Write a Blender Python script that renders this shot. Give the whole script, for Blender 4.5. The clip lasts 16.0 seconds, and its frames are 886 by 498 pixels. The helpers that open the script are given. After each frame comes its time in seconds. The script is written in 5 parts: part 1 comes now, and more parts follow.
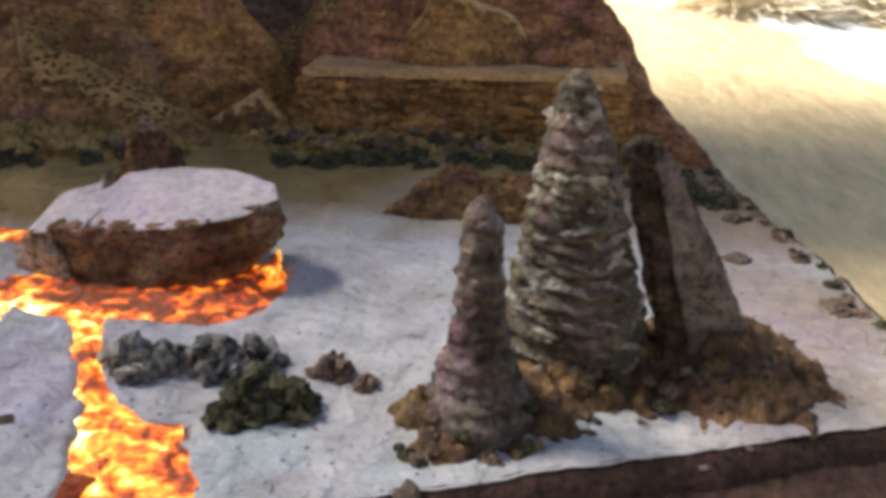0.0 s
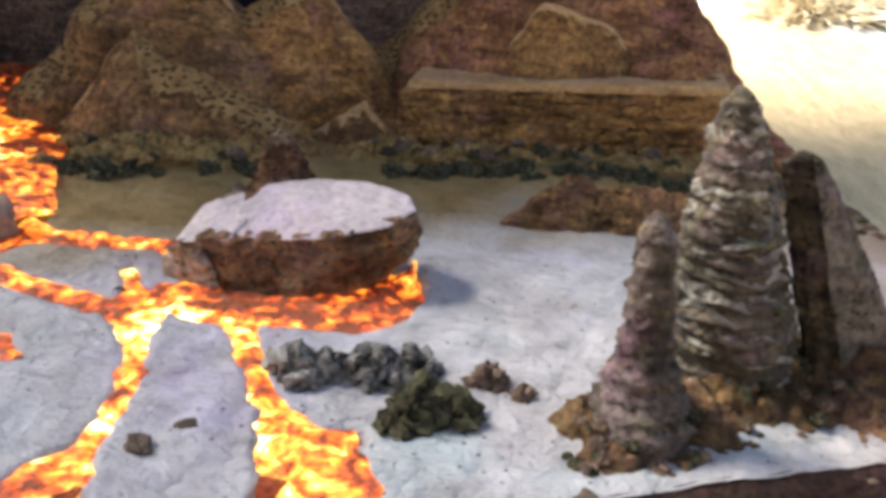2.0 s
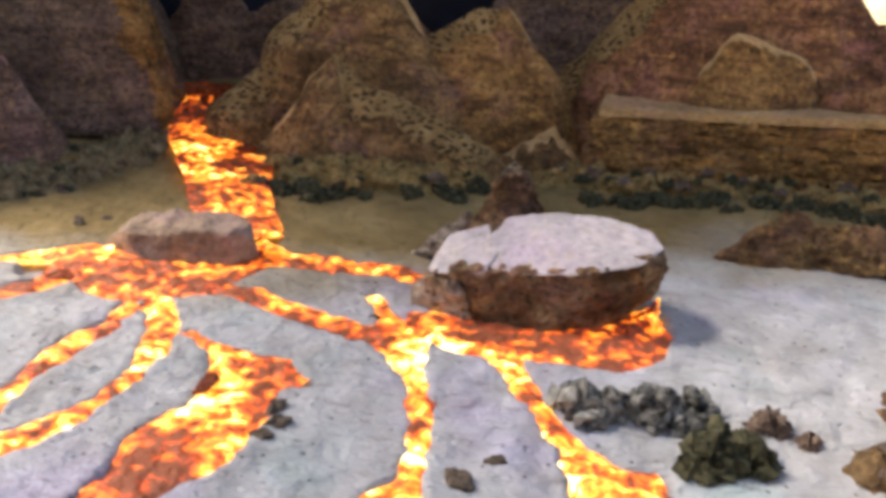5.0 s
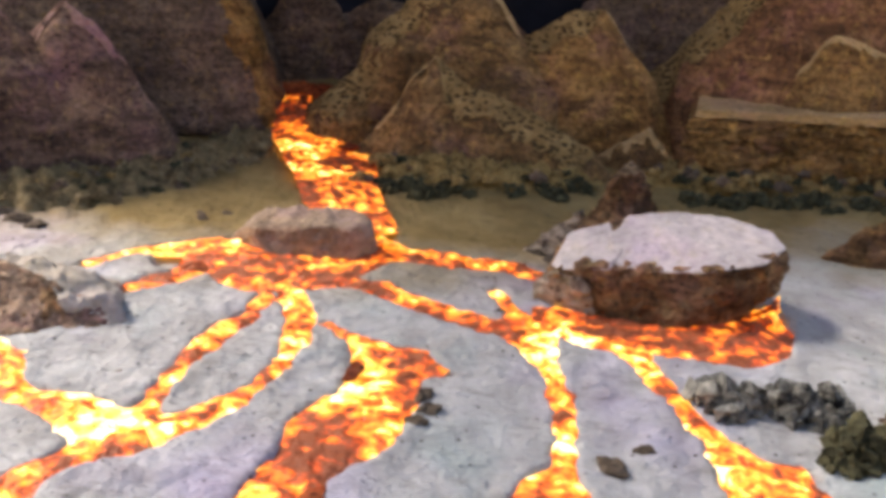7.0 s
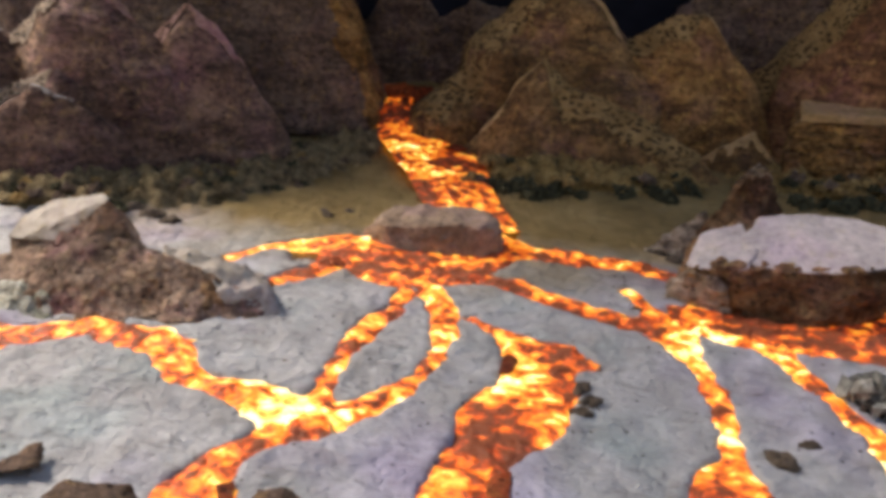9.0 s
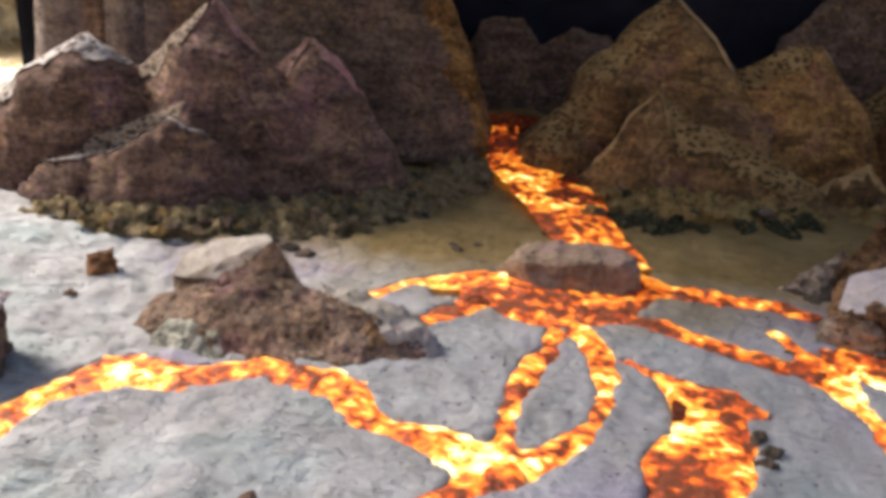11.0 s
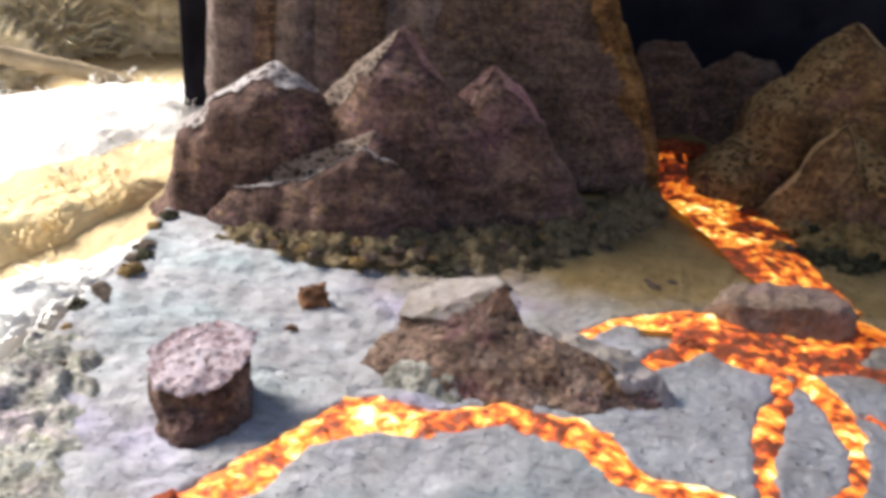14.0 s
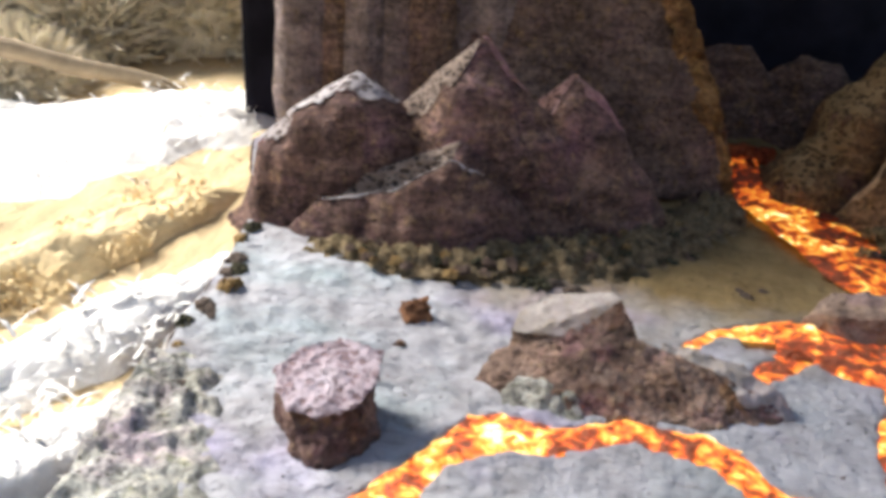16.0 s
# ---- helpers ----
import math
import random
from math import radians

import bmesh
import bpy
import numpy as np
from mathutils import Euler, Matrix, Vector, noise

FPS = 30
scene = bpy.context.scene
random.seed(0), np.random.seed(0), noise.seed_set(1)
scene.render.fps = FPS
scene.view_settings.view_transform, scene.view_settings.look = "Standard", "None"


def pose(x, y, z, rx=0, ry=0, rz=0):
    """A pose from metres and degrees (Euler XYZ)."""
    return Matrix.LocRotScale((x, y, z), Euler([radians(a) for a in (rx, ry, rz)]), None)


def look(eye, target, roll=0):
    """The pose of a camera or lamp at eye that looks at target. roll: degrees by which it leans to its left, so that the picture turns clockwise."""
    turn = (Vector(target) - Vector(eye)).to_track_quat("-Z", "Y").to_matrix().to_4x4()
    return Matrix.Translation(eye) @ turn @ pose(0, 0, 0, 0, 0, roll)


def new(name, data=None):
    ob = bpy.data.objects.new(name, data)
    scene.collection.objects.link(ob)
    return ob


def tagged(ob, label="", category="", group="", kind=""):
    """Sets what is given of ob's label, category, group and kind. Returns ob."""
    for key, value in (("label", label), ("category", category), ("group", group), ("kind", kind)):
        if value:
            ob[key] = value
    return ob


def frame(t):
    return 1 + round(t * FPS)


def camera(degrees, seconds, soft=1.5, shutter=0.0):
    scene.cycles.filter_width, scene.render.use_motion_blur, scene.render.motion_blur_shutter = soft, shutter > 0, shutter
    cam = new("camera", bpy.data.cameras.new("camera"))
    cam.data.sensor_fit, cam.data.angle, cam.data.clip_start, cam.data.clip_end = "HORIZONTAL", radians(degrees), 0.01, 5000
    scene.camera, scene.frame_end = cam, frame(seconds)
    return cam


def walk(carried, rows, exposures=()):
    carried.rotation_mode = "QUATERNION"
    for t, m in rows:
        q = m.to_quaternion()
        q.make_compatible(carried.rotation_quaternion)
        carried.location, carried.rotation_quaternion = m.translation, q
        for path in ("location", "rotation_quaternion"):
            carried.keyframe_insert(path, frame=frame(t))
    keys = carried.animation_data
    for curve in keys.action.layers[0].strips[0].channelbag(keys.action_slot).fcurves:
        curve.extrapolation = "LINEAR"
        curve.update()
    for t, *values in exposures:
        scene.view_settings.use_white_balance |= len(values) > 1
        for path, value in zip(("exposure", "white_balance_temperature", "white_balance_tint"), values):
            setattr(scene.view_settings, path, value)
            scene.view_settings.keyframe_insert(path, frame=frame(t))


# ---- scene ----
cam = camera(52.4, 16.0, soft=4.3)
EXPOSURE = 1.05
METRES, EYE, TILT, LEAN, TURN = 0.8, 0.32, -22.0, -3.5, 0.0
ROWS = [
    (0.0, 0.0, 0.0, 0.0, -0.0, 0.0, 0.0),
    (0.5, -0.0321, -0.0037, 0.0081, 0.72, 0.37, -0.43),
    (1.0, -0.0546, -0.007, 0.0044, 1.15, 0.28, -0.36),
    (1.5, -0.0785, -0.0148, 0.002, 1.68, 0.29, -0.32),
    (2.0, -0.102, -0.0194, 0.004, 2.23, 0.44, -0.46),
    (2.5, -0.1284, -0.0219, 0.0068, 2.68, 0.48, -0.83),
    (3.0, -0.1598, -0.0251, 0.0211, 3.11, 0.6, -1.12),
    (3.5, -0.2044, -0.0279, 0.0289, 3.86, 0.79, -1.6),
    (4.0, -0.2377, -0.0324, 0.0272, 4.57, 0.44, -1.98),
    (6.5, -0.3682, -0.0806, 0.0347, 7.81, 0.97, -2.69),
    (7.0, -0.3873, -0.0887, 0.0224, 8.32, 0.51, -2.97),
    (7.5, -0.4228, -0.0969, 0.0126, 8.9, 0.49, -3.14),
    (8.0, -0.4481, -0.103, 0.0034, 9.46, 0.47, -3.22),
    (8.5, -0.4719, -0.1171, -0.002, 10.0, 0.43, -3.34),
    (9.0, -0.4976, -0.1308, 0.0085, 10.33, 0.65, -3.68),
    (9.5, -0.545, -0.1433, 0.0131, 10.75, 0.88, -3.85),
    (12.0, -0.6881, -0.1803, 0.0521, 13.14, 1.05, -4.41),
    (12.5, -0.729, -0.1864, 0.0572, 13.88, 1.05, -4.58),
    (13.0, -0.7661, -0.1886, 0.0643, 14.7, 0.67, -5.18),
    (13.5, -0.7971, -0.1941, 0.0692, 15.46, 0.64, -5.52),
    (14.0, -0.8137, -0.2017, 0.0665, 15.86, 0.67, -5.55),
    (14.5, -0.8342, -0.2122, 0.0724, 16.05, 0.64, -5.22),
    (15.0, -0.8583, -0.2196, 0.072, 16.14, 0.63, -5.11),
    (15.5, -0.8925, -0.2276, 0.0699, 16.23, 0.37, -5.1),
    (16.0, -0.9276, -0.2355, 0.0796, 16.13, 0.24, -5.1),
]
walk(cam, [(t, pose(0, 0, EYE, TILT, LEAN, TURN) @ pose(METRES * x, METRES * y, METRES * z, 90 + pitch, roll, yaw)) for t, x, y, z, yaw, pitch, roll in ROWS],
     [(0.0, EXPOSURE + 0.04, 7000, 11), (1.0, EXPOSURE + 0.46, 6900, 11), (4.0, EXPOSURE + 0.46, 7200, 11), (7.0, EXPOSURE + 0.36, 7500, 11), (9.0, EXPOSURE - 0.22, 7500, 11), (12.5, EXPOSURE - 0.22, 6900, 11), (16.0, EXPOSURE - 0.28, 6500, 11)])


# ---- world, sun ----
world = bpy.data.worlds.new("sky_world")
scene.world = world
world.use_nodes = True
_wn = world.node_tree.nodes
_sky = _wn.new("ShaderNodeTexSky")
_sky.sky_type, _sky.sun_disc = "NISHITA", False
SUN_ELEV, SUN_AZ = 42.0, 163.0          # azimuth of the sun, counter-clockwise from +x
_sky.sun_elevation, _sky.sun_rotation = radians(SUN_ELEV), radians(90 - SUN_AZ)
world.node_tree.links.new(_sky.outputs[0], _wn["Background"].inputs[0])
_wn["Background"].inputs[1].default_value = 0.13
sun = new("sun", bpy.data.lights.new("sun", "SUN"))
sun.data.energy, sun.data.angle, sun.data.color = 6.8, radians(18), (1.0, 0.95, 0.88)
_s = Vector((math.cos(radians(SUN_AZ)) * math.cos(radians(SUN_ELEV)), math.sin(radians(SUN_AZ)) * math.cos(radians(SUN_ELEV)), math.sin(radians(SUN_ELEV))))
sun.matrix_world = look(tuple(_s * 5), (0, 0, 0))


# ---- helpers for things ----
def fract(p, scale, octaves=4, seed=0.0):
    """Fractal noise in about -1..1 at a feature size of scale metres."""
    v, a, tot = 0.0, 1.0, 0.0
    q = Vector(p) / scale + Vector((seed * 7.31, seed * 3.17, seed * 5.73))
    for _ in range(octaves):
        v += a * noise.noise(q)
        tot += a
        a *= 0.55
        q = q * 2.03
    return v / tot * 1.6


def mesh_of(name, bm, material, smooth=True):
    me = bpy.data.meshes.new(name)
    bm.to_mesh(me)
    bm.free()
    me.materials.append(material)
    if smooth:
        me.polygons.foreach_set("use_smooth", [True] * len(me.polygons))
    return me


def thing(name, bm, material, label="", category="", group="", kind="", smooth=True):
    return tagged(new(name, mesh_of(name, bm, material, smooth)), label, category, group, kind)


def part(name, bm, material, parent, label="", smooth=True):
    ob = new(name, mesh_of(name, bm, material, smooth))
    ob.parent = parent
    return tagged(ob, label)


def refine(bm, seg, rounds=7):
    for _ in range(rounds):
        long = [e for e in bm.edges if e.calc_length() > seg]
        if not long:
            break
        bmesh.ops.subdivide_edges(bm, edges=long, cuts=1, use_grid_fill=True)
        bmesh.ops.triangulate(bm, faces=bm.faces[:])


def hull_bm(points, seg=0.012, amp=0.005, scale=0.05, round_=2, strata=0.0, seed=0.0, fine=0.0):
    """A faceted rock: the hull of some corner points, worn, with broken relief and optional bedding."""
    bm = bmesh.new()
    for p in points:
        bm.verts.new(p)
    bmesh.ops.convex_hull(bm, input=bm.verts[:])
    bmesh.ops.delete(bm, geom=[v for v in bm.verts if not v.link_faces], context="VERTS")
    bmesh.ops.triangulate(bm, faces=bm.faces[:])
    refine(bm, seg)
    for _ in range(round_):
        bmesh.ops.smooth_vert(bm, verts=bm.verts[:], factor=0.5, use_axis_x=True, use_axis_y=True, use_axis_z=True)
    bm.normal_update()
    move = []
    for v in bm.verts:
        d = amp * fract(v.co, scale, 4, seed)
        if fine:
            d += fine * fract(v.co, scale * 0.22, 2, seed + 3)
        if strata:
            zz = v.co.z + 0.006 * fract(v.co, 0.09, 2, seed + 9)
            d += strata * (abs(((zz / 0.013) % 1.0) - 0.5) * 2 - 0.5) * (1 - abs(v.normal.z))
        move.append(v.normal * d)
    for v, m in zip(bm.verts, move):
        v.co += m
    bm.normal_update()
    return bm


def crumb_bm(n, rx, ry, rz, size, seed):
    """A clump of crumbs: small broken bits heaped over one another."""
    rng = random.Random(seed)
    bm = bmesh.new()
    for _ in range(n):
        a, r = rng.uniform(0, 2 * math.pi), math.sqrt(rng.random())
        s = size * rng.uniform(0.5, 1.4)
        top = rz * (1 - r * r) * rng.uniform(0.25, 1.0)
        m = Matrix.Translation((rx * r * math.cos(a), ry * r * math.sin(a), top + s * 0.2)) @ Euler((rng.uniform(0, 6), rng.uniform(0, 6), rng.uniform(0, 6))).to_matrix().to_4x4() @ Matrix.Diagonal((s, s * rng.uniform(0.5, 1), s * rng.uniform(0.4, 0.9), 1))
        got = bmesh.ops.create_icosphere(bm, subdivisions=1, radius=1.0, matrix=m)
        for v in got["verts"]:
            v.co += Vector((rng.uniform(-1, 1), rng.uniform(-1, 1), rng.uniform(-1, 1))) * s * 0.35
    return bm


def smoothstep(a, b, x):
    t = np.clip((x - a) / (b - a), 0, 1)
    return t * t * (3 - 2 * t)


# ---- materials ----
class Nodes:
    def __init__(self, name):
        self.mat = bpy.data.materials.new(name)
        self.mat.use_nodes = True
        self.t = self.mat.node_tree
        self.bsdf = self.t.nodes["Principled BSDF"]
        self.pos = self.t.nodes.new("ShaderNodeNewGeometry").outputs["Position"]

    def link(self, a, b):
        self.t.links.new(a, b)

    def mapped(self, scale=(1, 1, 1), turn=(0, 0, 0)):
        n = self.t.nodes.new("ShaderNodeMapping")
        n.inputs["Scale"].default_value = scale
        n.inputs["Rotation"].default_value = turn
        self.link(self.pos, n.inputs["Vector"])
        return n.outputs[0]

    def noise(self, size, detail=5, rough=0.6, vec=None, distortion=0.0):
        n = self.t.nodes.new("ShaderNodeTexNoise")
        n.inputs["Scale"].default_value = 1.0 / size
        n.inputs["Detail"].default_value = detail
        n.inputs["Roughness"].default_value = rough
        n.inputs["Distortion"].default_value = distortion
        self.link(vec if vec is not None else self.pos, n.inputs["Vector"])
        return n.outputs["Fac"]

    def cells(self, size, vec=None, out="Distance", feature="F1"):
        n = self.t.nodes.new("ShaderNodeTexVoronoi")
        n.feature = feature
        n.inputs["Scale"].default_value = 1.0 / size
        self.link(vec if vec is not None else self.pos, n.inputs["Vector"])
        return n.outputs[out]

    def ramp(self, fac, stops):
        n = self.t.nodes.new("ShaderNodeValToRGB")
        el = n.color_ramp.elements
        while len(el) < len(stops):
            el.new(0.5)
        for e, (p, c) in zip(el, stops):
            e.position = p
            e.color = (*c, 1) if len(c) == 3 else c
        self.link(fac, n.inputs["Fac"])
        return n.outputs["Color"]

    def fade(self, fac, a, b):
        n = self.t.nodes.new("ShaderNodeMapRange")
        n.inputs["From Min"].default_value, n.inputs["From Max"].default_value = a, b
        self.link(fac, n.inputs["Value"])
        return n.outputs["Result"]

    def math(self, op, a, b):
        n = self.t.nodes.new("ShaderNodeMath")
        n.operation = op
        for i, v in enumerate((a, b)):
            if isinstance(v, (int, float)):
                n.inputs[i].default_value = v
            else:
                self.link(v, n.inputs[i])
        return n.outputs[0]

    def mix(self, fac, a, b, mode="MIX"):
        n = self.t.nodes.new("ShaderNodeMix")
        n.data_type, n.blend_type = "RGBA", mode
        for sock, v in ((n.inputs["Factor"], fac), (n.inputs["A"], a), (n.inputs["B"], b)):
            if isinstance(v, (int, float)):
                sock.default_value = v
            elif isinstance(v, tuple):
                sock.default_value = (*v, 1)
            else:
                self.link(v, sock)
        return n.outputs["Result"]

    def finish(self, colour, rough=0.9, heights=(), spec=0.3):
        """heights: (height socket, depth in metres) pairs, chained as bumps."""
        if isinstance(colour, tuple):
            self.bsdf.inputs["Base Color"].default_value = (*colour, 1)
        else:
            self.link(colour, self.bsdf.inputs["Base Color"])
        if isinstance(rough, (int, float)):
            self.bsdf.inputs["Roughness"].default_value = rough
        else:
            self.link(rough, self.bsdf.inputs["Roughness"])
        self.bsdf.inputs["Specular IOR Level"].default_value = spec
        last = None
        for h, depth in heights:
            n = self.t.nodes.new("ShaderNodeBump")
            n.inputs["Strength"].default_value = 1.0
            n.inputs["Distance"].default_value = depth
            self.link(h, n.inputs["Height"])
            if last is not None:
                self.link(last, n.inputs["Normal"])
            last = n.outputs[0]
        if last is not None:
            self.link(last, self.bsdf.inputs["Normal"])
        return self.mat


def axis(n, name):
    s = n.t.nodes.new("ShaderNodeSeparateXYZ")
    n.link(n.pos, s.inputs[0])
    return s.outputs[name]


def make_sand():
    n = Nodes("sand")
    # dust and painted shade tan the grey sand before the mountains, not beside the open rim
    reach = n.math("ADD", axis(n, "Y"), n.math("MULTIPLY", n.math("MINIMUM", n.math("ADD", axis(n, "X"), 0.93), 0.0), 1.1))
    reach = n.math("SUBTRACT", reach, n.math("MULTIPLY", n.fade(axis(n, "X"), -0.45, -0.05), 0.17))
    dust_shade = n.fade(n.math("ADD", reach, n.math("MULTIPLY", n.noise(0.13, 5), 0.22)), 0.72, 0.88)
    grey = n.ramp(n.noise(0.045, 6, 0.65), [(0.28, (0.285, 0.275, 0.275)), (0.5, (0.40, 0.398, 0.415)), (0.72, (0.52, 0.525, 0.55))])
    tint = n.ramp(n.noise(0.20, 3), [(0.30, (0.84, 1.02, 1.02)), (0.46, (1, 1, 1)), (0.54, (1, 1, 1)), (0.70, (0.99, 0.90, 1.18))])
    grey = n.mix(1.0, grey, tint, "MULTIPLY")
    tan = n.ramp(n.noise(0.06, 6, 0.6), [(0.3, (0.175, 0.118, 0.048)), (0.55, (0.255, 0.180, 0.080)), (0.75, (0.33, 0.240, 0.115))])
    col = n.mix(dust_shade, grey, tan)
    # browner noise patches towards the sand's right end
    brown_right = n.math("MULTIPLY", n.fade(axis(n, "X"), 0.10, 0.30), n.fade(n.noise(0.09, 5, 0.65), 0.27, 0.50))
    col = n.mix(n.math("MULTIPLY", brown_right, 0.72), col, (0.20, 0.145, 0.105))
    grit = n.ramp(n.cells(0.012), [(0.07, (0.14, 0.11, 0.09)), (0.16, (1, 1, 1))])
    where = n.fade(n.noise(0.07, 3), 0.42, 0.54)
    col = n.mix(n.math("MULTIPLY", where, 0.95), col, n.mix(1.0, col, grit, "MULTIPLY"))
    streak = n.ramp(n.noise(0.017, 5, 0.72, n.mapped((0.55, 1.6, 1.0))), [(0.33, (0.74, 0.72, 0.70)), (0.45, (1, 1, 1)), (0.58, (1, 1, 1)), (0.70, (1.15, 1.15, 1.16))])
    col = n.mix(1.0, col, streak, "MULTIPLY")
    return n.finish(col, 0.93, [(n.noise(0.022, 6, 0.62), 0.010), (n.noise(0.011, 4, 0.7, n.mapped((0.6, 1.5, 1.0))), 0.006), (n.noise(0.0035, 3), 0.0014)], 0.2)


def make_rock(name, dark, mid, light, tint=(0.20, 0.11, 0.17), ochre=(0.30, 0.20, 0.08), bed=0.5, relief=1.0):
    n = Nodes(name)
    flat = n.mapped((1, 1, 1.9))
    base = n.ramp(n.noise(0.05, 7, 0.68, flat), [(0.28, dark), (0.5, mid), (0.74, light)])
    base = n.mix(n.math("MULTIPLY", n.fade(n.noise(0.07, 5, 0.65), 0.50, 0.72), 0.6), base, tint)
    base = n.mix(n.math("MULTIPLY", n.fade(n.noise(0.013, 4), 0.55, 0.68), 0.7), base, ochre)
    pits = n.ramp(n.cells(0.010, n.mapped((1, 1, 1.7))), [(0.10, (0.16, 0.14, 0.13)), (0.34, (1, 1, 1))])
    where = n.fade(n.noise(0.045, 3), 0.40, 0.56)
    base = n.mix(n.math("MULTIPLY", where, 0.9 * relief), base, n.mix(1.0, base, pits, "MULTIPLY"))
    grain = n.ramp(n.noise(0.0075, 4, 0.7), [(0.32, (0.45, 0.42, 0.40)), (0.5, (1, 1, 1)), (0.7, (1.55, 1.5, 1.42))])
    base = n.mix(0.9 * relief, base, n.mix(1.0, base, grain, "MULTIPLY"))
    layers = n.noise(0.012, 4, 0.6, n.mapped((0.25, 0.25, 2.2)))
    saw = n.ramp(n.noise(0.02, 5, 0.65, n.mapped((0.42, 0.42, 2.0), (0.0, 0.16, 0.0)), 0.5), [(0.37, (0.42, 0.38, 0.37)), (0.5, (1, 1, 1)), (0.66, (1.5, 1.42, 1.33))])
    base = n.mix(min(1.0, 1.1 * bed), base, n.mix(1.0, base, saw, "MULTIPLY"))
    broad = n.ramp(n.noise(0.12, 4, 0.6), [(0.34, (0.62, 0.60, 0.60)), (0.5, (1, 1, 1)), (0.66, (1.28, 1.24, 1.18))])
    base = n.mix(0.8 * relief, base, n.mix(1.0, base, broad, "MULTIPLY"))
    return n.finish(base, 0.88, [(layers, 0.006 * bed), (n.noise(0.014, 6, 0.7), 0.010 * relief), (n.cells(0.006), 0.002 * relief)], 0.25)


def make_speck(name, dark, mid, light):
    """Broken foam skin: a pale crumbly surface with dark open pits."""
    n = Nodes(name)
    base = n.ramp(n.noise(0.03, 5, 0.65), [(0.3, tuple(v * 0.7 for v in mid)), (0.5, mid), (0.7, light)])
    hole = n.cells(0.0078, n.mapped((0.8, 1, 1.5)))
    hole = n.math("ADD", hole, n.math("MULTIPLY", n.noise(0.007, 4), 0.9))
    mask = n.fade(hole, 0.92, 0.78)
    patch = n.fade(n.noise(0.028, 4), 0.28, 0.46)
    col = n.mix(n.math("MULTIPLY", n.math("MULTIPLY", mask, patch), 0.88), base, dark)
    return n.finish(col, 0.92, [(hole, 0.006), (n.noise(0.008, 5, 0.7), 0.006)], 0.2)


def make_moss(name, dark, brown, ochre, pale):
    n = Nodes(name)
    col = n.ramp(n.noise(0.011, 6, 0.72), [(0.34, dark), (0.44, brown), (0.58, ochre), (0.74, pale)])
    green = n.fade(n.noise(0.05, 3), 0.5, 0.62)
    col = n.mix(n.math("MULTIPLY", green, 0.2), col, (0.13, 0.115, 0.045))
    return n.finish(col, 0.95, [(n.noise(0.012, 6, 0.75), 0.010), (n.cells(0.005), 0.003)], 0.15)


def make_crumbs(name, dark, light):
    n = Nodes(name)
    ri = n.t.nodes.new("ShaderNodeNewGeometry").outputs["Random Per Island"]
    col = n.ramp(ri, [(0.0, dark), (0.5, tuple(a * 0.7 + b * 0.3 for a, b in zip(dark, light))), (1.0, light)])
    col = n.mix(0.5, col, n.ramp(n.noise(0.006, 4), [(0.42, dark), (0.75, light)]))
    return n.finish(col, 0.92, [(n.noise(0.004, 4), 0.002)], 0.2)


def make_lava(name, heat):
    """Lava paint with added glow, from dark red skin to yellow-white; heat shifts the whole."""
    n = Nodes(name)
    small = n.noise(0.0125, 4, 0.58, None, 0.5)
    lumps = n.cells(0.013)
    big = n.noise(0.07, 3, 0.55)
    flow = n.math("ADD", n.math("MULTIPLY", small, 0.60), n.math("MULTIPLY", big, 0.50))
    flow = n.math("ADD", flow, n.math("MULTIPLY", n.math("SUBTRACT", 0.45, lumps), 0.12))
    flow = n.math("ADD", flow, heat)
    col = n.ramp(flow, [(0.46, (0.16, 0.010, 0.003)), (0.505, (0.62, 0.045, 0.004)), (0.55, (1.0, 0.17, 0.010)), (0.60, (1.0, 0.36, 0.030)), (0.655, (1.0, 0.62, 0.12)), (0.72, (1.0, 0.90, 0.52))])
    # the emission is added glow; the lava itself is only paint
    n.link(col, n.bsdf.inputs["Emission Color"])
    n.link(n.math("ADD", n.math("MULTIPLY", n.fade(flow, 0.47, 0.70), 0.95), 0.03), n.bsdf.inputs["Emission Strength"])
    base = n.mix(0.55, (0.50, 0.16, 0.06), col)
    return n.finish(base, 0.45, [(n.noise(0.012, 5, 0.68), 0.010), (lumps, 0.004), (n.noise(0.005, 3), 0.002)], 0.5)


def make_cloth():
    n = Nodes("dark_cloth")
    col = n.ramp(n.noise(0.12, 4), [(0.35, (0.012, 0.012, 0.017)), (0.7, (0.028, 0.027, 0.04))])
    return n.finish(col, 0.95, [(n.noise(0.004, 2), 0.0006)], 0.1)


def make_straw(name, tan):
    n = Nodes(name)
    streak = n.noise(0.03, 6, 0.7, n.mapped((1.0, 0.35, 1.0), (0, 0, 0.6)))
    col = n.ramp(streak, [(0.3, tuple(c * 0.72 for c in tan)), (0.55, tan), (0.78, tuple(min(1, c * 1.25) for c in tan))])
    return n.finish(col, 0.95, [(streak, 0.008), (n.noise(0.008, 4), 0.003)], 0.1)


